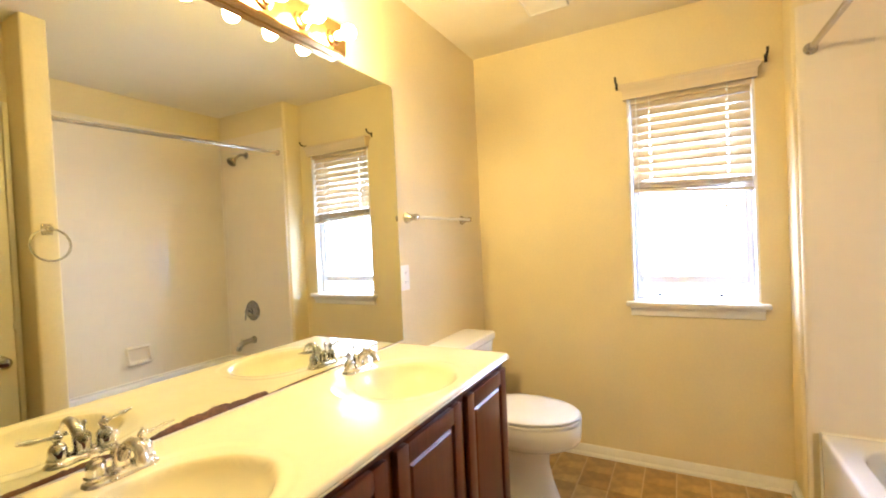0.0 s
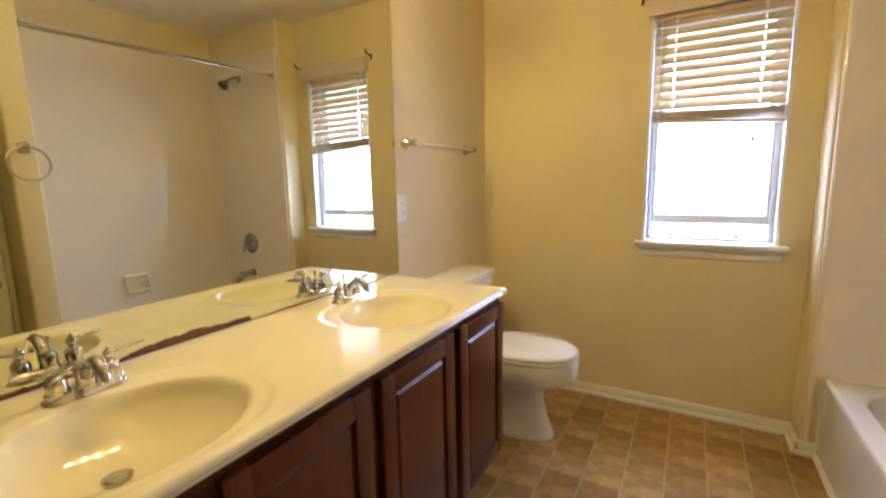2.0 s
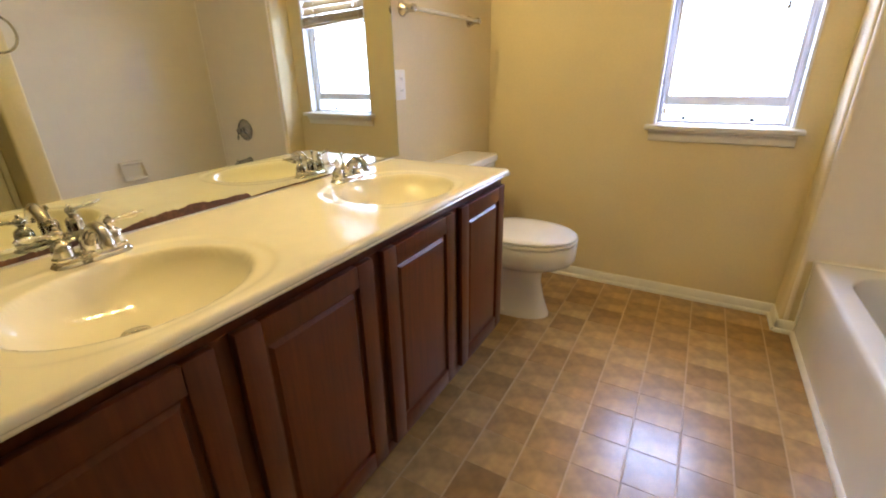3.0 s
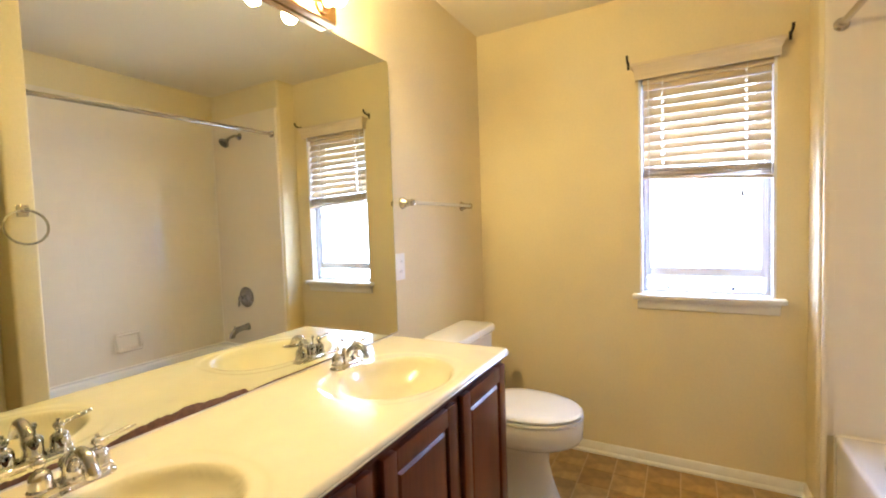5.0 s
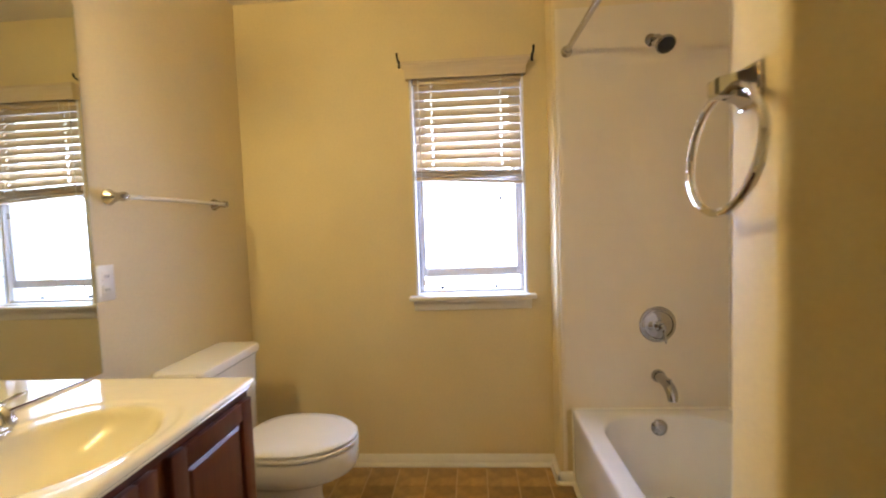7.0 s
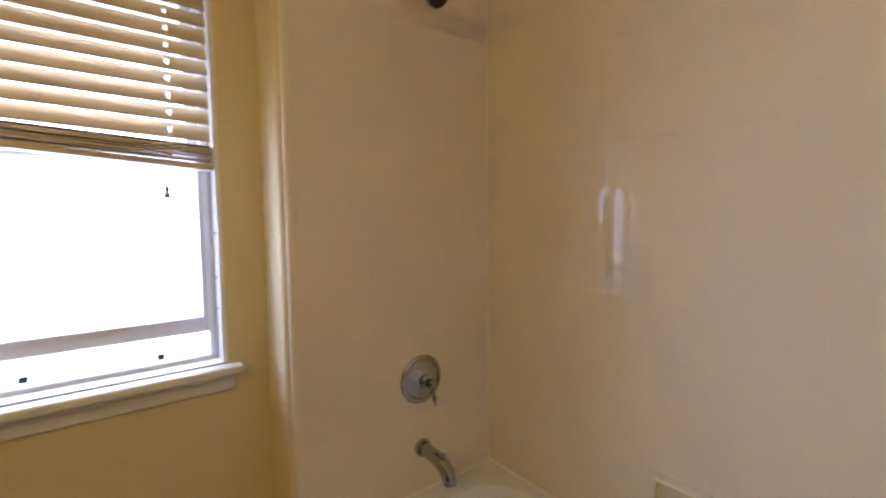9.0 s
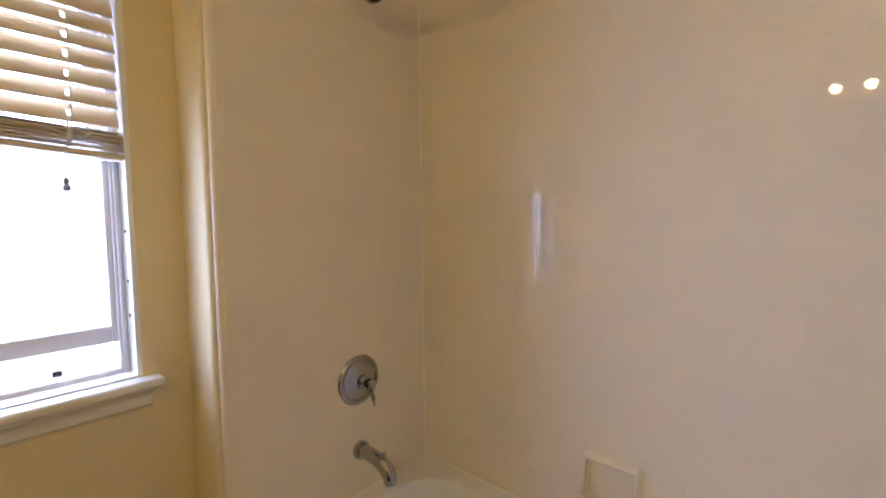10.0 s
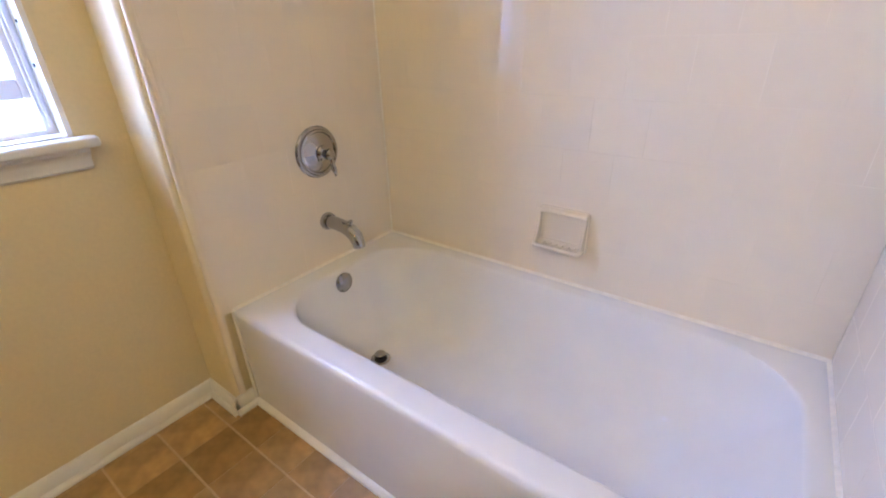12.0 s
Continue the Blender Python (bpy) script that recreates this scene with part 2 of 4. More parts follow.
# wall with the closet door
DY0, DY1, DZ = 0.085, 0.803, 2.03
bm = bm_new()
box(bm, DX, DY1, 0, DX + T, WINGY, CEIL)
box(bm, DX, -0.12, 0, DX + T, DY0, CEIL)
box(bm, DX, DY0, DZ, DX + T, DY1, CEIL)
structure("wall_closet", bm, M_WALL, "cream painted wall round a closet door", "wall")

# plain unseen walls added behind, kept distant to dim bounce and reflections
bm = bm_new()
box(bm, WX, BY - T, 0, TX + T, BY, CEIL)
structure("wall_south", bm, M_WALL, "unseen cream wall added to close the room behind", "wall")

bm = bm_new()
box(bm, TX + 0.012, BY, 0, TX + T, WINGY - T, CEIL)
structure("hall_wall", bm, M_WALL, "unseen cream wall added to close the room behind", "wall")

# baseboards with shoe moulding
BASE = [(0, 0), (0.024, 0), (0.024, 0.009), (0.018, 0.016), (0.012, 0.018), (0.012, 0.044), (0.009, 0.052), (0.006, 0.058), (0, 0.061)]
bm = bm_new()
sweep(bm, BASE, (WX, NY, FZ), (RET, NY, FZ), (0, -1, 0))
sweep(bm, BASE, (RET, NY, FZ), (RET, fy - 0.012, FZ), (-1, 0, 0))
sweep(bm, BASE, (RET - 0.012, fy, FZ), (0.498, fy, FZ), (0, -1, 0))
sweep(bm, BASE, (WX, 1.56, FZ), (WX, NY, FZ), (1, 0, 0))
sweep(bm, BASE, (WINGX, WINGY, FZ), (WINGX, hy, FZ), (-1, 0, 0))
sweep(bm, BASE, (WINGX, WINGY, FZ), (DX, WINGY, FZ), (0, -1, 0))
structure("baseboard", bm, M_TRIM, "white painted baseboard with shoe moulding", "baseboard")

# ---- window ----
x0, x1, z0, z1 = WIN
win = root("window_1", (0.5 * (x0 + x1), NY, z0), "white vinyl single-hung window, lower sash raised a little", "window", kind="structure")
bm = bm_new()
box(bm, x0, NY + 0.002, z0 + 0.004, x0 + 0.012, NY + 0.055, z1)
box(bm, x1 - 0.012, NY + 0.002, z0 + 0.004, x1, NY + 0.055, z1)
box(bm, x0 + 0.012, NY + 0.002, z1 - 0.012, x1 - 0.012, NY + 0.09, z1)
part("jamb_liner", bm, M_LINER, win)
bm = bm_new()
fx0, fx1 = x0 + 0.012, x1 - 0.012
for a, b in ((fx0, fx0 + 0.022), (fx1 - 0.022, fx1)):
    box(bm, a, NY + 0.06, z0, b, NY + 0.15, z1 - 0.012, 0.003)
    c = a + 0.012 if a == fx0 else b - 0.012
    box(bm, c - 0.003, NY + 0.052, z0 + 0.02, c + 0.003, NY + 0.062, z1 - 0.03)
box(bm, fx0 + 0.022, NY + 0.06, z0 - 0.004, fx1 - 0.022, NY + 0.15, z0 + 0.016, 0.003)
box(bm, fx0 + 0.022, NY + 0.06, z1 - 0.05, fx1 - 0.022, NY + 0.15, z1 - 0.012, 0.003)
part("window_frame", bm, M_VINYL, win)


def sash(name, xa, xb, za, zb, ya, yb, rail, stile):
    bm = bm_new()
    box(bm, xa, ya, za, xa + stile, yb, zb, 0.004)
    box(bm, xb - stile, ya, za, xb, yb, zb, 0.004)
    box(bm, xa + stile, ya, za, xb - stile, yb, za + rail, 0.004)
    box(bm, xa + stile, ya, zb - rail, xb - stile, yb, zb, 0.004)
    s = part(name, bm, M_VINYL, win)
    bm = bm_new()
    ym = 0.5 * (ya + yb)
    box(bm, xa + stile - 0.004, ym - 0.002, za + rail - 0.004, xb - stile + 0.004, ym + 0.002, zb - rail + 0.004)
    g = part("pane", bm, M_GLASS, s, "clear glass")
    g.visible_shadow = False
    return s


lower = sash("lower_sash", fx0 + 0.014, fx1 - 0.014, 1.008, 1.553, NY + 0.070, NY + 0.098, 0.045, 0.022)
upper = sash("upper_sash", fx0 + 0.024, fx1 - 0.024, 1.50, z1 - 0.03, NY + 0.104, NY + 0.132, 0.036, 0.030)
for cx in (-0.118, 0.172):
    bm = bm_new()
    box(bm, cx - 0.010, NY + 0.108, z0 + 0.016, cx + 0.010, NY + 0.118, z0 + 0.030, 0.002)
    part("screen_tab", bm, M_BLACK, win, "black screen tab")
bm = bm_new()
box(bm, x0 + 0.0125, NY + 0.040, 1.10, x0 + 0.018, NY + 0.055, 1.135, 0.002)
part("cord_cleat", bm, M_NICKEL, win, "small metal cord cleat")
for z in (1.08, 1.17, 1.30):
    bm = bm_new()
    lathe(bm, [(0.004, 0), (0.004, 0.002), (0.002, 0.003)], aim((x1 - 0.0122, NY + 0.035, z), (-1, 0, 0)), 8)
    part("screw", bm, M_DARK, win, "dark screw hole")
# stool and apron under the window
bm = bm_new()
box(bm, x0 - 0.034, NY - 0.052, 0.898, x1 + 0.036, NY, 0.922, 0.007, 3)
box(bm, x0 + 0.001, NY, 0.900, x1 - 0.001, NY + 0.06, 0.926)
APR = [(0, 0), (0.008, 0), (0.013, 0.006), (0.014, 0.026), (0.020, 0.036), (0.030, 0.044), (0.030, 0.054), (0, 0.054)]
sweep(bm, APR, (x0 - 0.012, NY, 0.843), (x1 + 0.014, NY, 0.843), (0, -1, 0))
structure("window_sill", bm, M_TRIM, "white painted window stool with moulded apron", "window sill")

# blind
blind = root("window_blind", (0.04, NY, 2.09), "cream faux-wood blind raised halfway, stack sagging at one side", "blind")
bm = bm_new()
vloops = []
for out, ext, z in ((0.040, 0.012, 2.006), (0.043, 0.014, 2.022), (0.046, 0.014, 2.040), (0.056, 0.022, 2.062), (0.064, 0.030, 2.072), (0.064, 0.030, 2.084), (0.050, 0.028, 2.084), (0.034, 0.010, 2.050), (0.030, 0.008, 2.006)):
    xa, xb = x0 - ext, x1 - 0.006 + ext
    vloops.append([(xa, NY, z), (xa, NY - out, z), (xb, NY - out, z), (xb, NY, z)])
vloops.append(vloops[0])
loft(bm, vloops, closed=False)
box(bm, x0 - 0.004, NY - 0.026, 2.044, x1 - 0.002, NY, 2.080)
part("valance", bm, M_BLIND, blind, "cream valance board")
SX0, SX1 = x0 + 0.024, x1 - 0.016
bm = bm_new()
box(bm, SX0 - 0.004, NY + 0.002, 1.990, SX1 + 0.004, NY + 0.056, 2.016, 0.002)
part("headrail", bm, M_BLIND, blind)


def slat(bm, cx, z, tilt, roll, w=0.050, t=0.0028):
    """One slightly crowned slat with two slots for the cords."""
    half = (SX1 - SX0) / 2
    m = Matrix.Translation((cx, NY + 0.028, z)) @ Matrix.Rotation(roll, 4, "Y") @ Matrix.Rotation(tilt, 4, "X")

    def strip(xa, xb, ua, ub, n):
        us = [ua + (ub - ua) * i / n for i in range(n + 1)]
        prof = [(u, 0.0022 * (1 - (2 * u / w) ** 2)) for u in us]
        ring = [(u, h + t / 2) for u, h in prof] + [(u, h - t / 2) for u, h in reversed(prof)]
        loft(bm, [[m @ Vector((x, u, h)) for u, h in ring] for x in (xa, xb)], cap0=True, cap1=True)

    cuts = [-half] + [v for c in CORDS for v in (c - cx - 0.0045, c - cx + 0.0045)] + [half]
    for a, b in zip(cuts[::2], cuts[1::2]):
        strip(a, b, -w / 2, w / 2, 6)
    for a, b in zip(cuts[1:-1:2], cuts[2:-1:2]):
        strip(a, b, -w / 2, -0.010, 2)
        strip(a, b, 0.010, w / 2, 2)


CORDS = (-0.135, 0.215)
SLATS = 10
for i in range(SLATS):
    bm = bm_new()
    k = i / (SLATS - 1)
    z = 1.982 - 0.0437 * i
    slat(bm, 0.5 * (SX0 + SX1), z, radians(63 - 2 * (i % 3)), radians(0.2 + 1.6 * max(0, k - 0.7) / 0.3))
    part("slat", bm, M_BLIND, blind)
for i in range(9):
    bm = bm_new()
    slat(bm, 0.5 * (SX0 + SX1) + 0.002 * math.sin(i * 2.3), 1.556 - 0.0052 * i, radians(3 * math.sin(i * 1.7)), radians(2.6 + 0.9 * i / 9 + 0.5 * math.sin(i * 2.9)))
    part("stacked_slat", bm, M_BLIND, blind)
bm = bm_new()
box(bm, -0.27, -0.026, -0.008, 0.27, 0.026, 0.008, 0.004)
bmesh.ops.transform(bm, verts=bm.verts[:], matrix=Matrix.Translation((0.5 * (SX0 + SX1), NY + 0.028, 1.502)) @ Matrix.Rotation(radians(3.7), 4, "Y"))
part("bottom_rail", bm, M_BLIND, blind)
for cx in CORDS:
    for dy in (-0.001, 0.055):
        bm = bm_new()
        tube(bm, [(cx, NY + dy, 2.04), (cx + 0.002, NY + dy, 1.8), (cx, NY + dy, 1.53)], 0.0016, 6)
        part("ladder_cord", bm, M_CORD, blind, "pale ladder cord")
bm = bm_new()
cxl = x0 + 0.045
tube(bm, [(cxl, NY - 0.004, 2.03), (cxl + 0.002, NY - 0.006, 1.6), (cxl, NY - 0.004, 1.34), (cxl - 0.006, NY - 0.004, 1.29), (cxl - 0.001, NY - 0.004, 1.24), (cxl, NY - 0.004, 1.0)], 0.0018, 6)
tube(bm, [(cxl + 0.004, NY - 0.004, 2.03), (cxl + 0.004, NY - 0.006, 1.6), (cxl + 0.003, NY - 0.004, 1.34), (cxl + 0.009, NY - 0.004, 1.29), (cxl + 0.003, NY - 0.004, 1.24)], 0.0018, 6)
part("pull_cord", bm, M_CORD, blind, "pale looped pull cord")
bm = bm_new()
lathe(bm, [(0.003, 0.03), (0.006, 0.022), (0.007, 0.004), (0.004, 0)], Matrix.Translation((cxl, NY - 0.004, 0.972)), 10)
part("tassel", bm, M_CORD, blind)

bm = bm_new()
tube(bm, [(0.212, NY - 0.006, 1.60), (0.206, NY - 0.010, 1.53), (0.199, NY - 0.010, 1.47), (0.197, NY - 0.010, 1.425)], 0.0013, 6)
part("lift_cord", bm, M_CORD, blind, "pale lift cord")
bm = bm_new()
lathe(bm, [(0.0025, 0.032), (0.0065, 0.028), (0.0065, 0.020), (0.0040, 0.017), (0.0080, 0.012), (0.0085, 0.002), (0.0050, 0)], Matrix.Translation((0.197, NY - 0.010, 1.396)), 12)
part("tassel", bm, mat("grey_tassel", (0.30, 0.28, 0.25), 0.5, grain=0.1), blind, "grey plastic cord tassel")
bm = bm_new()
tube(bm, [(0.20 + 0.050 * math.sin(0.9 * k), NY - 0.004 - 0.002 * (k % 2), 1.545 + 0.010 * math.sin(2.3 * k) - 0.002 * k) for k in range(16)], 0.0014, 6)
part("knotted_cord", bm, M_CORD, blind, "tangled pale cord over the stacked slats")

# curtain-rod brackets
for i, cx in enumerate((x0 - 0.045, x1 + 0.045)):
    br = root("curtain_bracket", (cx, NY, 2.09), "black iron curtain-rod bracket screwed to the wall", "bracket", "curtain brackets")
    bm = bm_new()
    box(bm, cx - 0.006, NY - 0.004, 2.074, cx + 0.006, NY, 2.112, 0.001)
    part("plate", bm, M_BLACK, br)
    bm = bm_new()
    tube(bm, [(cx, NY - 0.003, 2.098), (cx, NY - 0.03, 2.100), (cx, NY - 0.055, 2.106), (cx, NY - 0.064, 2.116), (cx, NY - 0.062, 2.126)], [0.0055, 0.0055, 0.0055, 0.0055, 0.006], 8)
    part("hook", bm, M_BLACK, br)

# backdrop outside
bm = bm_new()
box(bm, -7, NY + 5.0, -4, 7, NY + 5.05, 8)
structure("backdrop", bm, M_HAZE, "overexposed white daylight outside the window", "backdrop")
bm = bm_new()
box(bm, -300, NY + 0.4, -3.2, 300, NY + 300, -3.0)
structure("ground", bm, mat("lawn", (0.08, 0.12, 0.04), 0.9, grain=0.3, scale=3), "green lawn below the window", "ground")

# ---- mirror ----
MY0, MY1, MZ0, MZ1 = 0.0, 1.600, 0.853, 1.998
MIRROR_EDGE = [(MY0, MZ1, 0), (MY0, MZ0, 0), (MY1, MZ0, 0)] + [(MY1 - 0.014 + 0.014 * math.cos(a), MZ1 - 0.014 + 0.014 * math.sin(a), 0) for a in [math.pi / 2 * i / 6 for i in range(7)]]
mir = root("wall_mirror", (WX, 0.8, MZ0), "large frameless wall mirror above the vanity, desilvered along its foot", "mirror")
bm = bm_new()
loft(bm, [[(WX + d, y, z) for y, z, _ in MIRROR_EDGE] for d in (0, 0.006)], cap0=True, cap1=True)
part("glass", bm, M_MIRROR, mir, smooth=0)
bm = bm_new()
box(bm, WX + 0.0002, MY1, MZ0, WX + 0.0058, MY1 + 0.0015, MZ1 - 0.014)
part("polished_edge", bm, M_EDGE, mir, smooth=0)


def ragged(name, y0, y1, height, seed):
    """Irregular brown patch where the silver has gone, low on the glass."""
    bm = bm_new()
    rng = random.Random(seed)
    n = 60
    lo, hi = [], []
    h = 0.3
    for i in range(n + 1):
        k = i / n
        h = min(1, max(0.15, h + rng.uniform(-0.22, 0.22)))
        env = min(1, 7 * k, 0.35 + 1.3 * (1 - k), 12 * (1 - k)) ** 0.7
        y = y0 + k * (y1 - y0)
        lo.append((WX + 0.0066, y, MZ0))
        hi.append((WX + 0.0066, y, MZ0 + 0.0015 + height * env * (0.45 + 0.55 * h)))
    back = [[(x - 0.0006, y, z) for x, y, z in row] for row in (hi, lo)]
    loft(bm, [lo, hi, back[0], back[1]], closed=False)
    part(name, bm, M_DESILVER, mir, "ragged brown desilvered edge")


ragged("desilvered_patch", 0.50, 0.86, 0.024, 3)
ragged("desilvered_patch", 0.455, 0.505, 0.013, 4)
ragged("desilvered_patch", 0.24, 0.45, 0.016, 8)
ragged("desilvered_patch", 0.86, 1.56, 0.0035, 5)
# ---- vanity light ----
lamp = root("vanity_light", (WX, 0.957, 2.0), "honey brass four-bulb vanity light bar with glowing globe bulbs", "light fixture")
bm = bm_new()
LY0, LY1, LZ0, LZ1 = 0.665, 1.25, 2.001, 2.118
prof = [(0, 0), (0.040, 0), (0.046, 0.006), (0.046, 0.111), (0.040, 0.117), (0, 0.117)]
sweep(bm, prof, (WX, LY0, LZ0), (WX, LY1, LZ0), (1, 0, 0))
part("light_bar", bm, M_BRASS, lamp, "polished honey brass bar")
for y in BULB_Y:
    bm = bm_new()
    lathe(bm, [(0.030, 0), (0.030, 0.006), (0.022, 0.010), (0.020, 0.022), (0.016, 0.024)], aim((WX + 0.046, y, BULB_Z), (1, 0, 0)), 16)
    s = part("socket", bm, M_BRASS, lamp)
    bm = bm_new()
    R = 0.026
    c = BULB_X + 0.012
    prof = [(0.014, WX + 0.066 - c)] + [(R * math.sin(a), -R * math.cos(a)) for a in [math.pi * (0.16 + 0.84 * i / 10) for i in range(11)]]
    lathe(bm, prof, aim((c, y, BULB_Z), (1, 0, 0)), 18)
    part("bulb", bm, M_BULB, s, "glowing warm globe bulb")

# ---- vanity ----
VX, VY0, VY1 = -0.646, 0.0, 1.570
CT = 0.848
van = root("vanity_cabinet", (-0.88, 0.77, 0), "dark cherry bathroom vanity cabinet with raised-panel doors", "cabinet")
bm = bm_new()
box(bm, WX + 0.004, VY0, 0.17, VX - 0.019, VY0 + 0.016, 0.822)
box(bm, WX + 0.004, VY1 - 0.016, 0.17, VX - 0.019, VY1, 0.822)
box(bm, WX + 0.004, VY0 + 0.016, 0.17, VX - 0.019, VY1 - 0.016, 0.186)
box(bm, WX + 0.004, VY0 + 0.016, 0.186, WX + 0.012, VY1 - 0.016, 0.822)
part("carcass", bm, M_WOOD, van)
bm = bm_new()
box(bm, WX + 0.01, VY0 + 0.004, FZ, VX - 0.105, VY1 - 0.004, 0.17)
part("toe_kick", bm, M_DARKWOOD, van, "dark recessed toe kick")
DOORS = [(0.03, 0.385), (0.42, 0.775), (0.815, 1.168), (1.212, 1.558)]
bm = bm_new()
box(bm, VX - 0.019, VY0, 0.79, VX, VY1, 0.822, 0.001)
box(bm, VX - 0.019, VY0, 0.17, VX, VY1, 0.215, 0.001)
edges = [VY0] + [v for d in DOORS for v in (d[0] + 0.008, d[1] - 0.008)] + [VY1]
for a, b in zip(edges[::2], edges[1::2]):
    box(bm, VX - 0.019, a, 0.215, VX, b, 0.79, 0.001)
part("face_frame", bm, M_WOOD, van)


def raised_door(y0, y1, za, zb):
    """Frame of stiles and rails with a raised centre panel."""
    w = 0.052
    f = VX + 0.0195
    bm = bm_new()
    box(bm, VX + 0.001, y0, za, f, y0 + w, zb, 0.003)
    box(bm, VX + 0.001, y1 - w, za, f, y1, zb, 0.003)
    box(bm, VX + 0.001, y0 + w, za, f, y1 - w, za + w, 0.003)
    box(bm, VX + 0.001, y0 + w, zb - w, f, y1 - w, zb, 0.003)
    d = part("door", bm, M_WOOD, van)
    bm = bm_new()
    a, b, c, e = y0 + w - 0.002, y1 - w + 0.002, za + w - 0.002, zb - w + 0.002

    def ring(inset, x):
        return [(x, a + inset, c + inset), (x, b - inset, c + inset), (x, b - inset, e - inset), (x, a + inset, e - inset)]
    loft(bm, [ring(0, VX + 0.002), ring(0, VX + 0.009), ring(0.012, VX + 0.009), ring(0.020, VX + 0.0155), ring(0.023, VX + 0.0162)], cap0=True, cap1=True)
    part("raised_panel", bm, M_WOOD, d, smooth=20)
    return d


for y0, y1 in DOORS:
    raised_door(y0, y1, 0.205, 0.792)

# counter of cultured marble with two moulded bowls
CX0, CX1, CY0, CY1 = WX + 0.001, -0.615, -0.02, 1.572
BOWLS = [(-0.828, 0.395), (-0.828, 1.165)]
BA, BB = 0.162, 0.190


def smoothstep(a, b, v):
    k = min(1, max(0, (v - a) / (b - a)))
    return k * k * (3 - 2 * k)


def counter_height(x, y):
    z = CT
    for cx, cy in BOWLS:
        u, v = (x - cx + 0.012) / 0.200, (y - cy) / 0.232
        q = (abs(u) ** 2.6 + abs(v) ** 2.6) ** (1 / 2.6)
        z -= 0.0024 * (1 - smoothstep(0.95, 1.0, q))
        rr = math.hypot((x - cx) / BA, (y - cy) / BB)
        if rr < 1.05:
            z -= 0.006 * (1 - smoothstep(0.96, 1.05, rr))
        if rr < 1:
            z -= 0.094 * (1 - rr ** 2.4) ** 0.7
    for d in (CX1 - x, CY1 - y):
        if d < 0.012:
            z -= 0.012 - math.sqrt(max(0, 0.012 ** 2 - (0.012 - d) ** 2))
    return z


ctop = root("vanity_counter", (-0.87, 0.77, 0.822), "glossy cream cultured-marble counter with two moulded oval bowls", "counter")
xs = [CX0 + (CX1 - 0.012 - CX0) * i / 76 for i in range(77)] + [CX1 - 0.012 + 0.012 * math.sin(math.pi / 2 * i / 5) for i in range(1, 6)]
ys = [CY0 + (CY1 - 0.012 - CY0) * i / 210 for i in range(211)] + [CY1 - 0.012 + 0.012 * math.sin(math.pi / 2 * i / 5) for i in range(1, 6)]
verts = [(x, y, counter_height(x, y)) for y in ys for x in xs]
nx, ny = len(xs), len(ys)
faces = [(j * nx + i, j * nx + i + 1, (j + 1) * nx + i + 1, (j + 1) * nx + i) for j in range(ny - 1) for i in range(nx - 1)]
me = bpy.data.meshes.new("counter_top")
me.from_pydata(verts, [], faces)
me.materials.append(M_MARBLE)
for p in me.polygons:
    p.use_smooth = True
ob = new("counter_top", me)
ob.parent = ctop
ob.matrix_parent_inverse = Matrix.Translation(-Vector(ctop.location))
bm = bm_new()
EDGE = [(-0.03, 0), (-0.008, 0), (-0.003, 0.002), (-0.001, 0.006), (-0.003, 0.009), (0, 0.012), (0, 0.0145), (-0.03, 0.0145)]
sweep(bm, EDGE, (CX1, CY0, 0.822), (CX1, CY1, 0.822), (1, 0, 0))
sweep(bm, EDGE, (CX0, CY1, 0.822), (CX1, CY1, 0.822), (0, 1, 0))
part("counter_edge", bm, M_MARBLE, ctop)
bm = bm_new()
sweep(bm, [(0, 0), (0.006, 0), (0.004, 0.003), (0, 0.005)], (CX0, CY0, CT), (CX0, CY1 - 0.01, CT), (1, 0, 0))
part("caulk_bead", bm, M_CAULK, ctop)
for cx, cy in BOWLS:
    bm = bm_new()
    lathe(bm, [(0.022, 0), (0.024, 0.003), (0.020, 0.004), (0.017, 0.002), (0.016, 0.006), (0.010, 0.008)], Matrix.Translation((cx - 0.03, cy - 0.015, CT - 0.100)), 18)
    part("drain", bm, M_NICKEL, ctop, "dull metal drain stopper")
    bm = bm_new()
    lathe(bm, [(0.010, 0), (0.010, 0.002), (0.007, 0.003)], aim((cx + BA * 0.90, cy + 0.045, CT - 0.050), (-1, 0, 0.75)), 14)
    part("overflow_hole", bm, M_DARK, ctop, "dark overflow hole")


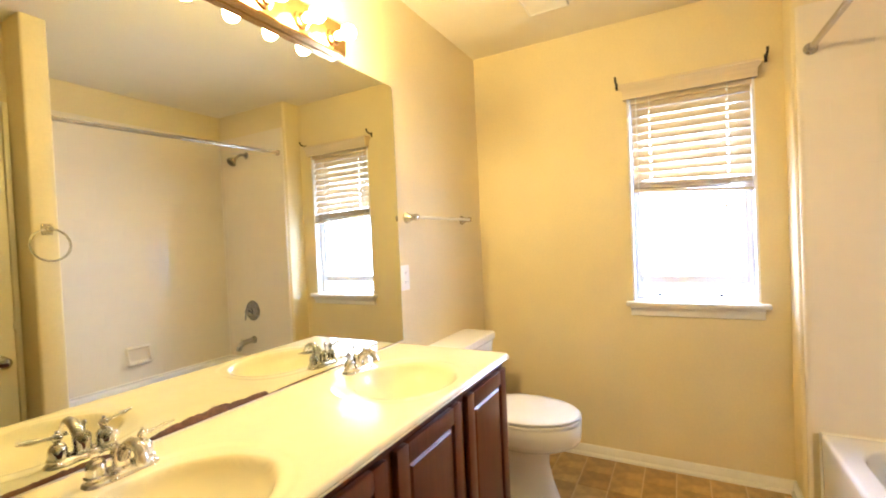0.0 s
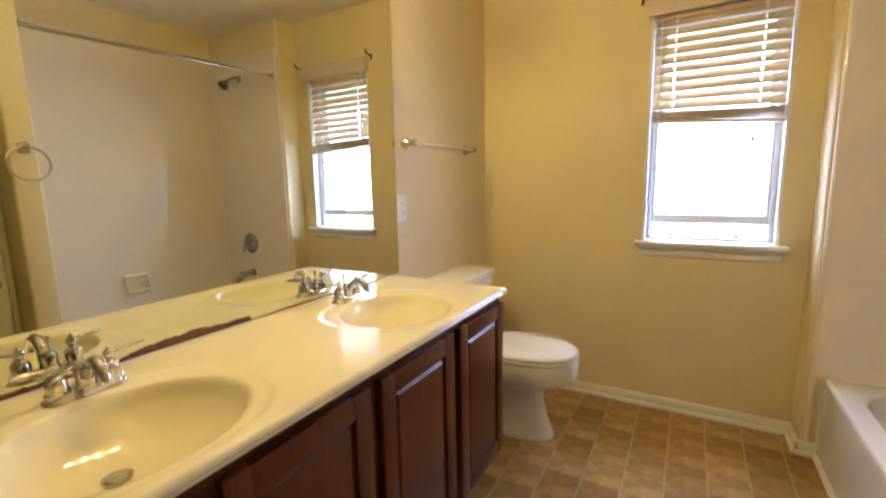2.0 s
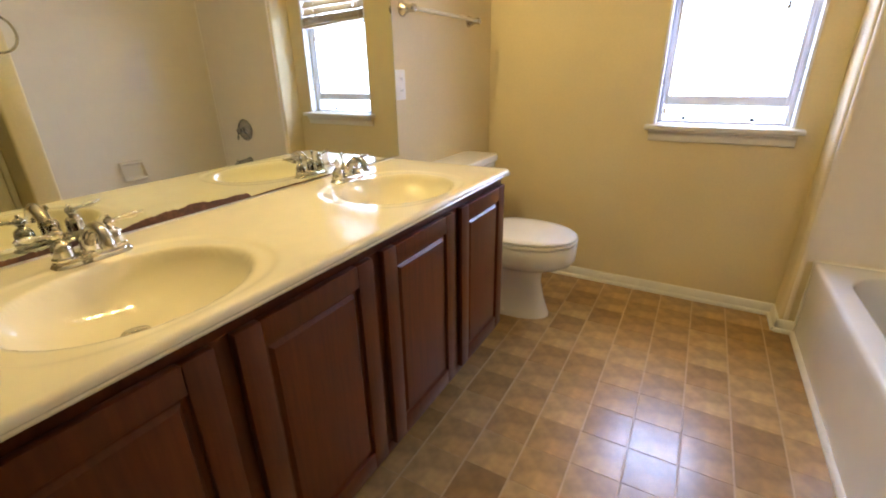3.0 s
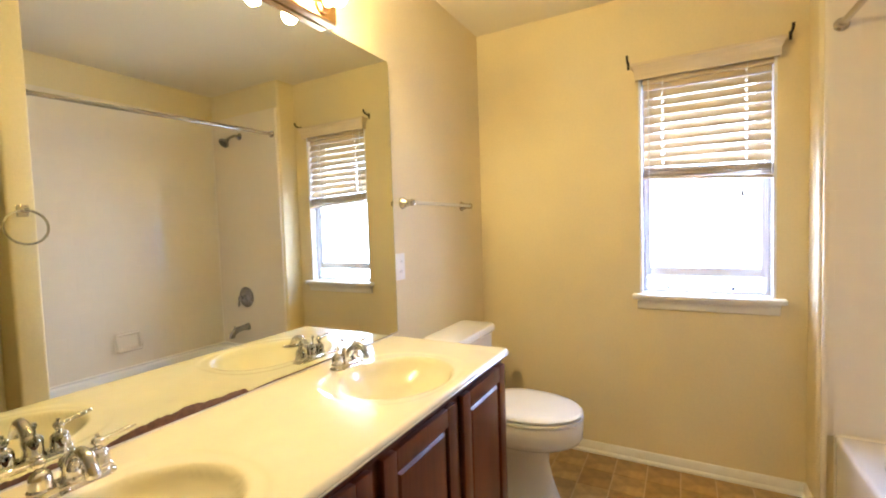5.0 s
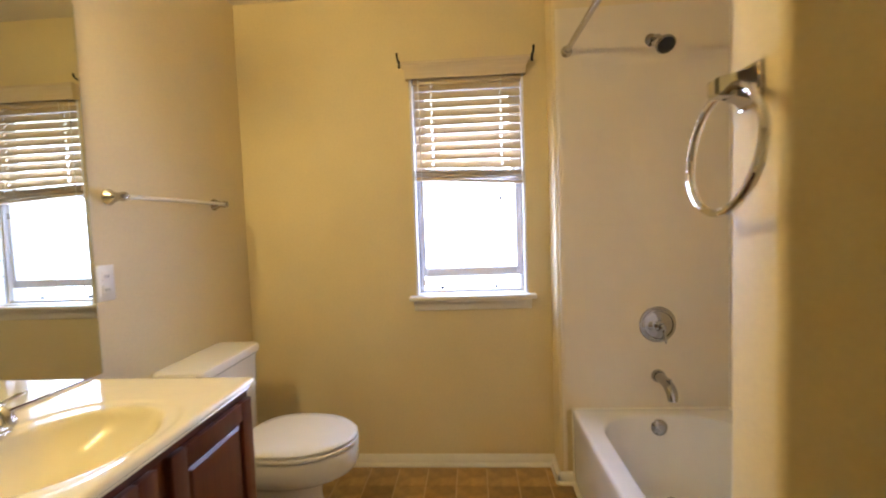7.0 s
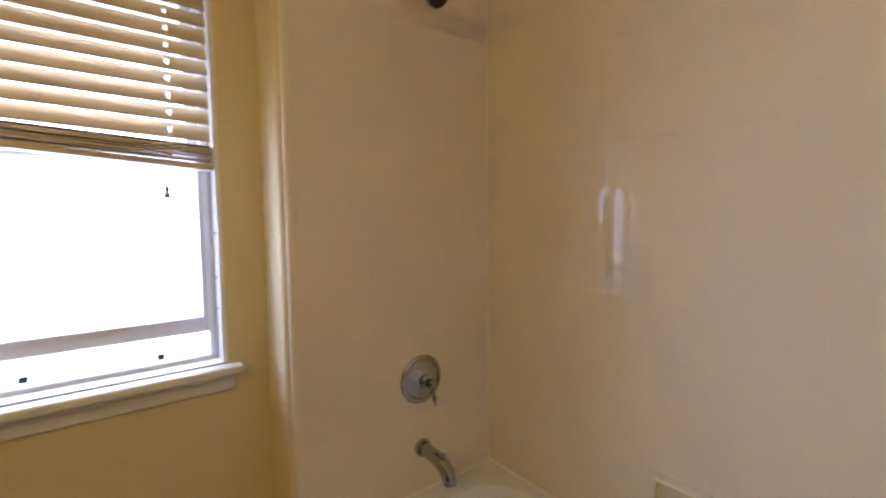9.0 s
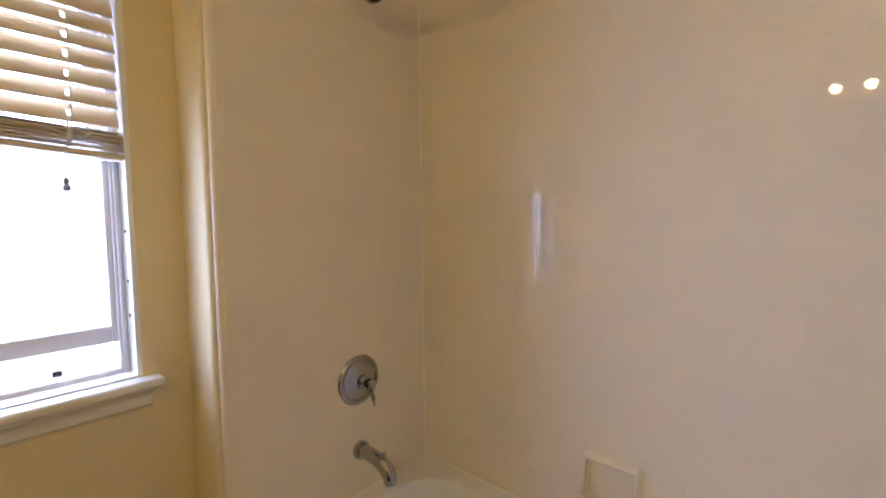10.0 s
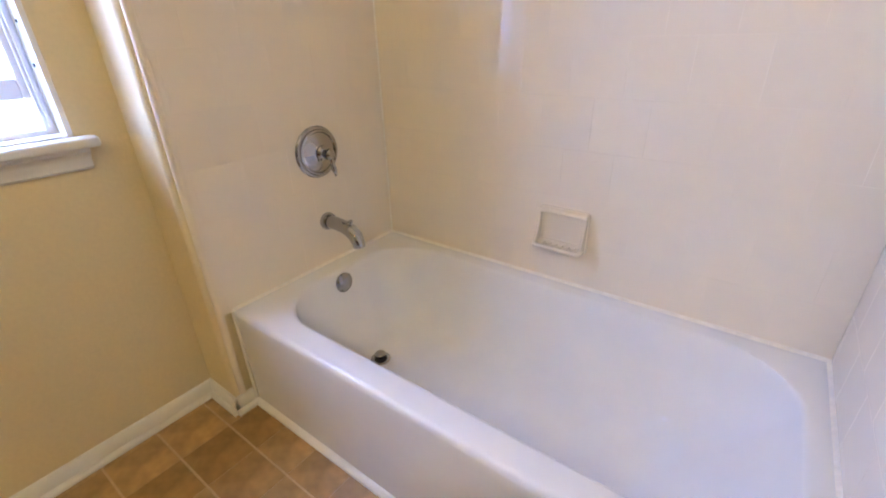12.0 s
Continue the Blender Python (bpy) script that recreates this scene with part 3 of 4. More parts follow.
def faucet(cy):
    fx, z = -1.045, CT - 0.0045
    at = Matrix.Translation((fx, cy, z))
    fa = root("sink_faucet", (fx, cy, z), "chrome two-lever centreset faucet on the counter", "faucet", "sink faucets")

    def stadium(half, r, h, n=10):
        ring = [(r * math.sin(a), half - r + r * math.cos(a), h) for a in [-math.pi / 2 + math.pi * i / n for i in range(n + 1)]]
        return [at @ Vector(p) for p in ring + [(-x, -y, h) for x, y, h in ring]]
    bm = bm_new()
    loft(bm, [stadium(0.070, 0.027, 0), stadium(0.071, 0.028, 0.003), stadium(0.069, 0.026, 0.007), stadium(0.065, 0.0225, 0.010), stadium(0.0645, 0.022, 0.014), stadium(0.061, 0.0185, 0.018)], cap0=True, cap1=True)
    part("base_plate", bm, M_CHROME, fa)
    for s in (-1, 1):
        py = s * 0.044
        post = at @ Matrix.Translation((0, py, 0))
        bm = bm_new()
        lathe(bm, [(0.0205, 0.015), (0.0208, 0.019), (0.0178, 0.0225), (0.0172, 0.030), (0.0170, 0.038), (0.0152, 0.045), (0.0115, 0.050), (0.0068, 0.0525), (0.0060, 0.056)], post, 24)
        v = part("valve_post", bm, M_CHROME, fa)
        bm = bm_new()
        lathe(bm, [(0.0105 * math.sin(math.pi * (0.14 + 0.80 * i / 9)), 0.0645 - 0.0105 * math.cos(math.pi * (0.14 + 0.80 * i / 9))) for i in range(10)] + [(0.0032, 0.0760), (0.0045, 0.0780), (0.0025, 0.0800)], post, 18)
        d = Vector((0.16, s, 0.12)).normalized()
        c = post @ Vector((0, 0, 0.065))
        tube(bm, [c + d * k for k in (0.008, 0.013, 0.016, 0.019, 0.028, 0.040, 0.050, 0.056, 0.059, 0.062, 0.065)], [0.0046, 0.0040, 0.0056, 0.0040, 0.0044, 0.0066, 0.0060, 0.0036, 0.0030, 0.0042, 0.0020], 12)
        part("lever", bm, M_CHROME, v)
    bm = bm_new()
    lathe(bm, [(0.0215, 0.015), (0.0218, 0.019), (0.0180, 0.023), (0.0172, 0.036), (0.0182, 0.046), (0.0168, 0.054), (0.0110, 0.060), (0.0050, 0.062)], at, 24)
    run = [(0.004, 0.034), (0.015, 0.050), (0.028, 0.064), (0.043, 0.0735), (0.059, 0.0750), (0.073, 0.0685), (0.082, 0.0560), (0.085, 0.0440), (0.085, 0.0390)]
    tube(bm, [at @ Vector((x, 0, h)) for x, h in run], [0.0130, 0.0128, 0.0122, 0.0116, 0.0110, 0.0106, 0.0106, 0.0122, 0.0118], 18)
    part("spout", bm, M_CHROME, fa)
    bm = bm_new()
    lathe(bm, [(0.0026, 0.050), (0.0026, 0.078), (0.0052, 0.080), (0.0058, 0.085), (0.0040, 0.090), (0.0020, 0.091)], at @ Matrix.Translation((-0.015, 0, 0)), 12)
    part("lift_rod", bm, M_CHROME, fa)
    return fa


faucet(BOWLS[0][1] + 0.026)
faucet(BOWLS[1][1] + 0.012)

# outlet plate
out = root("outlet_plate", (WX, 1.642, 1.13), "white plastic outlet plate on the painted wall", "outlet")
bm = bm_new()
box(bm, WX, 1.606, 1.076, WX + 0.006, 1.676, 1.192, 0.003)
part("cover_plate", bm, M_PLATE, out)
for z in (1.112, 1.156):
    bm = bm_new()
    box(bm, WX + 0.006, 1.625, z - 0.016, WX + 0.0085, 1.657, z + 0.016, 0.002)
    rc = part("receptacle", bm, M_PLATE, out)
    for dy in (-0.006, 0.006):
        bm = bm_new()
        box(bm, WX + 0.0085, 1.641 + dy - 0.001, z - 0.004, WX + 0.009, 1.641 + dy + 0.001, z + 0.006)
        part("slot", bm, M_DARK, rc)

# towel bar
tb = root("towel_bar", (WX, 1.97, 1.41), "nickel towel bar with a pale cream rod above the toilet", "towel bar")
for y in (1.681, 2.268):
    bm = bm_new()
    lathe(bm, [(0.027, 0), (0.027, 0.004), (0.024, 0.008), (0.017, 0.022), (0.013, 0.038), (0.014, 0.044), (0.016, 0.050), (0.014, 0.064), (0.006, 0.068)], aim((WX, y, 1.412), (1, 0, 0)), 16)
    part("post", bm, M_NICKEL, tb)
bm = bm_new()
tube(bm, [(WX + 0.054, 1.681, 1.412), (WX + 0.054, 2.268, 1.412)], 0.008, 12)
part("rod", bm, M_ROD, tb, "pale cream rod")

# towel ring on the wing wall
RY, RZ = 0.884, 1.437
tr = root("towel_ring", (WINGX, RY, RZ), "chrome towel ring on the end of the wing wall", "towel ring")
bm = bm_new()
box(bm, WINGX - 0.006, RY - 0.022, RZ - 0.028, WINGX, RY + 0.022, RZ + 0.026, 0.003)
loft(bm, [[(WINGX - o, RY + a * hw, RZ + dz + b * hh) for a, b in ((-1, -1), (1, -1), (1, 1), (-1, 1))] for o, hw, hh, dz in ((0.005, 0.018, 0.023, -0.001), (0.014, 0.014, 0.018, 0.0), (0.030, 0.011, 0.013, 0.001), (0.046, 0.011, 0.011, 0.0), (0.049, 0.008, 0.008, 0.0))], cap1=True)
part("post", bm, M_CHROME, tr)
bm = bm_new()
c = Vector((WINGX - 0.036, RY, RZ - 0.076))
tube(bm, [c + 0.076 * Vector((0.10 * math.cos(a), math.sin(a), math.cos(a))) for a in [2 * math.pi * i / 40 for i in range(41)]], 0.0055, 10)
part("ring", bm, M_CHROME, tr)

# ---- toilet ----
TYC = 2.008
to = root("toilet", (-0.80, TYC, 0), "white porcelain two-piece toilet with lid down", "toilet")
bm = bm_new()


def rrect(x0, x1, y0, y1, z, r, n=6):
    out = []
    for cx, cy, a0 in ((x1 - r, y1 - r, 0), (x0 + r, y1 - r, 90), (x0 + r, y0 + r, 180), (x1 - r, y0 + r, 270)):
        for i in range(n + 1):
            a = radians(a0 + 90 * i / n)
            out.append((cx + r * math.cos(a), cy + r * math.sin(a), z))
    return out


loft(bm, [rrect(WX + 0.03, -0.955, TYC - 0.19, TYC + 0.19, 0.37, 0.03), rrect(WX + 0.02, -0.952, TYC - 0.205, TYC + 0.205, 0.42, 0.035), rrect(WX + 0.012, -0.940, TYC - 0.215, TYC + 0.215, 0.74, 0.035)], cap0=True, cap1=True)
tank = part("tank", bm, M_PORC, to)
bm = bm_new()
loft(bm, [rrect(WX + 0.006, -0.933, TYC - 0.222, TYC + 0.222, 0.741, 0.035), rrect(WX + 0.004, -0.928, TYC - 0.226, TYC + 0.226, 0.748, 0.037), rrect(WX + 0.004, -0.928, TYC - 0.226, TYC + 0.226, 0.772, 0.037), rrect(WX + 0.008, -0.933, TYC - 0.220, TYC + 0.220, 0.780, 0.035), rrect(WX + 0.03, -0.95, TYC - 0.2, TYC + 0.2, 0.782, 0.03)], cap0=True, cap1=True)
part("tank_lid", bm, M_PORC, to)
bm = bm_new()
tube(bm, [(-0.945, TYC - 0.15, 0.69), (-0.918, TYC - 0.15, 0.69), (-0.913, TYC - 0.13, 0.688), (-0.911, TYC - 0.07, 0.682)], [0.008, 0.007, 0.006, 0.007], 8)
part("flush_lever", bm, M_CHROME, tank, "chrome flush lever")


def egg(cx, front, back, half, z, n=36):
    """An egg-shaped ring: a long rounded front and a squarer back."""
    out = []
    for i in range(n):
        a = 2 * math.pi * i / n
        c, s = math.cos(a), math.sin(a)
        if c >= 0:
            out.append((cx + front * c, TYC + half * s, z))
        else:
            out.append((cx - back * abs(c) ** 0.75, TYC + half * (1 if s >= 0 else -1) * abs(s) ** 0.8, z))
    return out


bm = bm_new()
BX = -0.70
loft(bm, [egg(-0.74, 0.194, 0.25, 0.094, FZ), egg(-0.74, 0.194, 0.25, 0.094, FZ + 0.016), egg(-0.74, 0.186, 0.25, 0.088, 0.05), egg(-0.745, 0.166, 0.25, 0.077, 0.12), egg(-0.75, 0.153, 0.24, 0.073, 0.20), egg(-0.75, 0.157, 0.235, 0.076, 0.245), egg(-0.742, 0.176, 0.23, 0.098, 0.278), egg(-0.718, 0.226, 0.22, 0.146, 0.302), egg(-0.705, 0.251, 0.22, 0.170, 0.324), egg(BX, 0.258, 0.23, 0.180, 0.345), egg(BX, 0.261, 0.235, 0.184, 0.414), egg(BX, 0.256, 0.23, 0.180, 0.422)], cap0=True, cap1=True)
part("bowl", bm, M_PORC, to)
bm = bm_new()
box(bm, WX + 0.02, TYC - 0.085, FZ, -0.86, TYC + 0.085, 0.375, 0.03, 3)
part("trapway", bm, M_PORC, to)
bm = bm_new()
loft(bm, [egg(BX, 0.257, 0.19, 0.182, 0.424), egg(BX, 0.262, 0.195, 0.187, 0.428), egg(BX, 0.262, 0.195, 0.187, 0.437), egg(BX, 0.257, 0.19, 0.182, 0.441)], cap0=True, cap1=True)
part("seat", bm, M_SEAT, to)
bm = bm_new()
loft(bm, [egg(BX, 0.255, 0.19, 0.181, 0.445), egg(BX, 0.260, 0.195, 0.186, 0.448), egg(BX, 0.260, 0.195, 0.186, 0.454), egg(BX, 0.252, 0.188, 0.178, 0.461), egg(BX, 0.20, 0.15, 0.14, 0.466), egg(BX, 0.10, 0.08, 0.07, 0.468)], cap0=True, cap1=True)
part("lid", bm, M_SEAT, to)
for s in (-1, 1):
    bm = bm_new()
    lathe(bm, [(0.012, 0), (0.012, 0.018), (0.008, 0.024)], Matrix.Translation((-0.885, TYC + s * 0.075, 0.422)), 12)
    part("hinge_post", bm, M_SEAT, to)
    bm = bm_new()
    lathe(bm, [(0.014, 0), (0.014, 0.010), (0.008, 0.018)], Matrix.Translation((-0.76, TYC + s * 0.080, FZ + 0.016)), 12)
    part("bolt_cap", bm, M_SEAT, to)

# ---- bathtub ----
TUBX, RIM = 0.500, 0.388
tub = root("bathtub", (0.86, 1.66, 0), "white enamel alcove bathtub with a plain apron", "bathtub")
bm = bm_new()
X0, X1, Y0, Y1 = TUBX, TX - 0.001, TS + 0.001, TY - 0.001


def tub_ring(x0, x1, y0, y1, z, r, n=8):
    return rrect(x0, x1, y0, y1, z, r, n)


loops = [tub_ring(X0 + 0.006, X1, Y0, Y1, FZ, 0.004), tub_ring(X0 + 0.002, X1, Y0, Y1, RIM - 0.05, 0.004), tub_ring(X0, X1, Y0, Y1, RIM - 0.020, 0.004), tub_ring(X0 + 0.002, X1, Y0, Y1, RIM - 0.008, 0.004), tub_ring(X0 + 0.008, X1 - 0.002, Y0 + 0.002, Y1 - 0.002, RIM - 0.001, 0.006), tub_ring(X0 + 0.016, X1 - 0.008, Y0 + 0.008, Y1 - 0.008, RIM, 0.02)]
ix0, ix1, iy0, iy1 = X0 + 0.083, X1 - 0.058, Y0 + 0.052, Y1 - 0.075
loops += [tub_ring(ix0 - 0.012, ix1 + 0.010, iy0 - 0.012, iy1 + 0.012, RIM, 0.19), tub_ring(ix0 - 0.004, ix1 + 0.003, iy0 - 0.004, iy1 + 0.004, RIM - 0.003, 0.185), tub_ring(ix0, ix1, iy0, iy1, RIM - 0.012, 0.18), tub_ring(ix0 + 0.010, ix1 - 0.010, iy0 + 0.03, iy1 - 0.012, RIM - 0.08, 0.17), tub_ring(ix0 + 0.032, ix1 - 0.032, iy0 + 0.12, iy1 - 0.050, 0.18, 0.155), tub_ring(ix0 + 0.045, ix1 - 0.045, iy0 + 0.165, iy1 - 0.075, 0.125, 0.14), tub_ring(ix0 + 0.070, ix1 - 0.070, iy0 + 0.22, iy1 - 0.11, 0.092, 0.12), tub_ring(ix0 + 0.10, ix1 - 0.10, iy0 + 0.27, iy1 - 0.15, 0.080, 0.10), tub_ring(ix0 + 0.16, ix1 - 0.16, iy0 + 0.36, iy1 - 0.21, 0.078, 0.06)]
loft(bm, loops, cap0=True, cap1=True)
part("tub_shell", bm, M_TUB, tub, smooth=50)
bm = bm_new()
lathe(bm, [(0.034, 0), (0.036, 0.003), (0.030, 0.006), (0.024, 0.004)], Matrix.Translation((0.845, 2.125, 0.082)), 20)
dr = part("drain", bm, M_DIMCHROME, tub, "chrome drain with raised stopper")
bm = bm_new()
lathe(bm, [(0.022, 0.004), (0.022, 0.006)], Matrix.Translation((0.845, 2.125, 0.082)), 16)
part("drain_hole", bm, M_DARK, dr)
bm = bm_new()
lathe(bm, [(0.006, 0.0), (0.006, 0.014), (0.018, 0.016), (0.020, 0.020), (0.016, 0.024)], Matrix.Translation((0.845, 2.125, 0.086)), 16)
part("stopper", bm, M_DIMCHROME, dr)
bm = bm_new()
lathe(bm, [(0.036, 0), (0.036, 0.006), (0.030, 0.012), (0.012, 0.016)], aim((0.862, iy1 - 0.004, 0.336), (0, -1, 0.12)), 22)
part("overflow_plate", bm, M_DIMCHROME, tub, "domed chrome overflow plate")
bm = bm_new()
cb = [(0, 0), (0.009, 0), (0.005, 0.005), (0, 0.009)]
sweep(bm, cb, (X1 + 0.001, Y0, RIM - 0.002), (X1 + 0.001, Y1, RIM - 0.002), (-1, 0, 0))
sweep(bm, cb, (X0, TY, RIM - 0.002), (X1, TY, RIM - 0.002), (0, -1, 0))
sweep(bm, cb, (X0, TS, RIM - 0.002), (X1, TS, RIM - 0.002), (0, 1, 0))
tube(bm, [(X0 + 0.001, TY, 0.03), (X0 - 0.001, TY, RIM)], 0.005, 6)
part("caulk_bead", bm, M_CAULK, tub, "cream caulk line")
bm = bm_new()
sweep(bm, [(0, 0), (0.017, 0), (0.016, 0.008), (0.010, 0.015), (0.004, 0.018), (0, 0.018)], (X0 + 0.006, Y0, FZ), (X0 + 0.006, TY, FZ), (-1, 0, 0))
structure("trim", bm, M_TRIM, "white shoe moulding along the tub apron", "trim")

# tub valve, spout and shower
vx, vz = 0.892, 0.787
vl = root("shower_valve", (vx, TY, vz), "round chrome shower valve trim with lever", "valve")
bm = bm_new()
lathe(bm, [(0.083, 0), (0.084, 0.004), (0.080, 0.009), (0.074, 0.010), (0.072, 0.015), (0.066, 0.017), (0.063, 0.013), (0.056, 0.014), (0.044, 0.019), (0.032, 0.023), (0.026, 0.026)], aim((vx, TY, vz), (0, -1, 0)), 36)
part("escutcheon", bm, M_DIMCHROME, vl)
bm = bm_new()
lathe(bm, [(0.024, 0.016), (0.024, 0.034), (0.020, 0.038), (0.013, 0.042), (0.013, 0.056), (0.018, 0.060), (0.018, 0.070), (0.010, 0.076)], aim((vx, TY, vz), (0, -1, 0)), 20)
hub = part("hub", bm, M_DIMCHROME, vl)
bm = bm_new()
c = Vector((vx, TY - 0.066, vz))
d = Vector((0.10, -0.12, -1)).normalized()
tube(bm, [c + d * k for k in (-0.016, -0.012, -0.008, 0.0, 0.016, 0.022, 0.028, 0.045, 0.058, 0.064, 0.068, 0.072)], [0.003, 0.006, 0.004, 0.0085, 0.0055, 0.0072, 0.0055, 0.0085, 0.0075, 0.004, 0.0055, 0.003], 12)
part("lever", bm, M_DIMCHROME, hub)

sp = root("tub_spout", (0.893, TY, 0.54), "chrome tub spout on the tiled wall", "spout")
bm = bm_new()
lathe(bm, [(0.031, 0), (0.032, 0.008), (0.029, 0.016), (0.027, 0.020)], aim((0.893, TY, 0.545), (0, -1, 0)), 20)
part("collar", bm, M_DIMCHROME, sp)
bm = bm_new()
tube(bm, [(0.893, TY - 0.010, 0.545), (0.893, TY - 0.05, 0.545), (0.893, TY - 0.085, 0.542), (0.893, TY - 0.115, 0.535), (0.893, TY - 0.140, 0.518), (0.893, TY - 0.150, 0.496), (0.893, TY - 0.151, 0.484)], [0.024, 0.023, 0.023, 0.024, 0.024, 0.022, 0.021], 16)
part("spout_body", bm, M_DIMCHROME, sp)
bm = bm_new()
lathe(bm, [(0.004, 0), (0.004, 0.012), (0.008, 0.015), (0.008, 0.020)], Matrix.Translation((0.893, TY - 0.122, 0.552)), 10)
part("diverter_knob", bm, M_DIMCHROME, sp)

SHX, SHZ = 0.878, 2.072
sh = root("wall_shower", (SHX, TY, SHZ), "chrome shower head on a short bent arm", "shower head")
bm = bm_new()
lathe(bm, [(0.030, 0), (0.030, 0.004), (0.016, 0.012)], aim((SHX, TY + 0.004, SHZ), (0, -1, 0)), 18)
part("flange", bm, M_DIMCHROME, sh)
bm = bm_new()
tube(bm, [(SHX, TY, SHZ), (SHX, TY - 0.04, SHZ), (SHX, TY - 0.075, SHZ - 0.014), (SHX, TY - 0.100, SHZ - 0.036)], 0.0105, 12)
part("arm", bm, M_DIMCHROME, sh)
bm = bm_new()
lathe(bm, [(0.012, 0), (0.014, 0.012), (0.013, 0.020), (0.022, 0.030), (0.036, 0.050), (0.040, 0.056), (0.040, 0.066), (0.036, 0.070)], aim((SHX, TY - 0.094, SHZ - 0.030), (0, -0.75, -0.72)), 22)
hd = part("spray_head", bm, M_DIMCHROME, sh)
bm = bm_new()
lathe(bm, [(0.034, 0.0702), (0.030, 0.073), (0.006, 0.074)], aim((SHX, TY - 0.094, SHZ - 0.030), (0, -0.75, -0.72)), 18)
part("spray_face", bm, M_DARK, hd, "dark spray face")

rod = root("shower_rod", (0.502, 1.66, 2.03), "nickel shower curtain rod above the tub", "curtain rod")
bm = bm_new()
tube(bm, [(0.502, TS - 0.001, 2.000), (0.502, TY + 0.001, 2.044)], 0.0125, 14)
part("bar", bm, M_NICKEL, rod)
for y, d, z in ((TS, 1, 2.0005), (TY, -1, 2.0435)):
    bm = bm_new()
    lathe(bm, [(0.026, 0), (0.026, 0.006), (0.018, 0.014), (0.016, 0.026)], aim((0.502, y, z), (0, d, 0)), 18)
    part("flange", bm, M_NICKEL, rod)

# ceramic soap dish
so = root("soap_dish", (TX, 1.64, 0.56), "white ceramic soap dish set on the tiled wall", "soap dish")
SY0, SY1, SZ0, SZ1 = 1.562, 1.722, 0.502, 0.640
bm = bm_new()
loops = [[(TX - dx, y, z) for y, z, _ in rrect(SY0 + ins, SY1 - ins, SZ0 + ins, SZ1 - ins, 0, 0.012, 4)] for dx, ins in ((0, 0), (0.008, 0), (0.012, 0.003), (0.013, 0.008))]
loops += [[(TX - dx, y, z) for y, z, _ in rrect(SY0 + ins, SY1 - ins, SZ0 + ins, SZ1 - ins, 0, 0.010, 4)] for dx, ins in ((0.010, 0.014), (0.004, 0.018))]
loft(bm, loops, cap0=True, cap1=True)
part("plate", bm, M_TILE, so)
bm = bm_new()
sweep(bm, [(0, 0), (0.014, 0), (0.022, 0.004), (0.024, 0.010), (0.020, 0.016), (0.010, 0.019), (0, 0.019)], (TX - 0.002, SY0 + 0.004, SZ1 - 0.021), (TX - 0.002, SY1 - 0.004, SZ1 - 0.021), (-1, 0, 0))
part("top_ledge", bm, M_TILE, so)
bm = bm_new()
loops = []
for h, ext, ins in ((SZ0 + 0.002, 0.020, 0.014), (SZ0 + 0.006, 0.046, 0.006), (SZ0 + 0.014, 0.060, 0.001), (SZ0 + 0.024, 0.064, 0.0), (SZ0 + 0.029, 0.061, 0.003)):
    loops.append(rrect(TX - ext, TX - 0.003, SY0 + ins, SY1 - ins, h, min(0.024, ext / 2 - 0.002), 6))
loops.append(rrect(TX - 0.054, TX - 0.008, SY0 + 0.010, SY1 - 0.010, SZ0 + 0.027, 0.018, 6))
loops.append(rrect(TX - 0.049, TX - 0.011, SY0 + 0.016, SY1 - 0.016, SZ0 + 0.013, 0.014, 6))
loft(bm, loops, cap0=True, cap1=True)
tray = part("tray", bm, M_TILE, so)
for side in (SY0 + 0.003, SY1 - 0.013):
    bm = bm_new()
    prof = [(0.004, SZ1 - 0.006), (0.022, SZ1 - 0.010), (0.025, SZ1 - 0.030), (0.031, SZ0 + 0.070), (0.044, SZ0 + 0.040), (0.058, SZ0 + 0.027), (0.004, SZ0 + 0.027)]
    loft(bm, [[(TX - u, side + dy, z) for u, z in prof] for dy in (0, 0.010)], cap0=True, cap1=True)
    bmesh.ops.bevel(bm, geom=bm.edges[:], offset=0.003, segments=2, affect="EDGES")
    part("cheek", bm, M_TILE, so)
for i in range(6):
    bm = bm_new()
    y = SY0 + 0.030 + i * (SY1 - SY0 - 0.060) / 5
    tube(bm, [(TX - 0.046, y, SZ0 + 0.014), (TX - 0.044, y, SZ0 + 0.018), (TX - 0.016, y, SZ0 + 0.018), (TX - 0.014, y, SZ0 + 0.014)], 0.004, 8)
    part("drain_rib", bm, M_TILE, tray)

# ---- closet door ----
dr = root("door_1", (DX, 0.4, 0), "cream painted panel door, closed, with a nickel knob", "door", kind="structure")
bm = bm_new()
sf = DX - 0.012
w = 0.115
box(bm, sf, DY0 + 0.004, FZ + 0.008, sf + 0.035, DY0 + w, DZ - 0.004, 0.002)
box(bm, sf, DY1 - w, FZ + 0.008, sf + 0.035, DY1 - 0.004, DZ - 0.004, 0.002)
for za, zb in ((FZ + 0.008, 0.22), (0.92, 1.06), (1.92, DZ - 0.004)):
    box(bm, sf, DY0 + w, za, sf + 0.035, DY1 - w, zb, 0.002)
slab = part("door_slab", bm, M_DOOR, dr)
for za, zb in ((0.22, 0.92), (1.06, 1.92)):
    bm = bm_new()
    a, b = DY0 + w, DY1 - w
    rings = [(0, 0.002), (0.012, 0.012), (0.03, 0.012), (0.055, 0.004)]
    loft(bm, [[(sf + x, a + i, za + i), (sf + x, b - i, za + i), (sf + x, b - i, zb - i), (sf + x, a + i, zb - i)] for i, x in rings], cap1=True)
    part("door_panel", bm, M_DOOR, slab)
ky, kz = 0.742, 0.820
bm = bm_new()
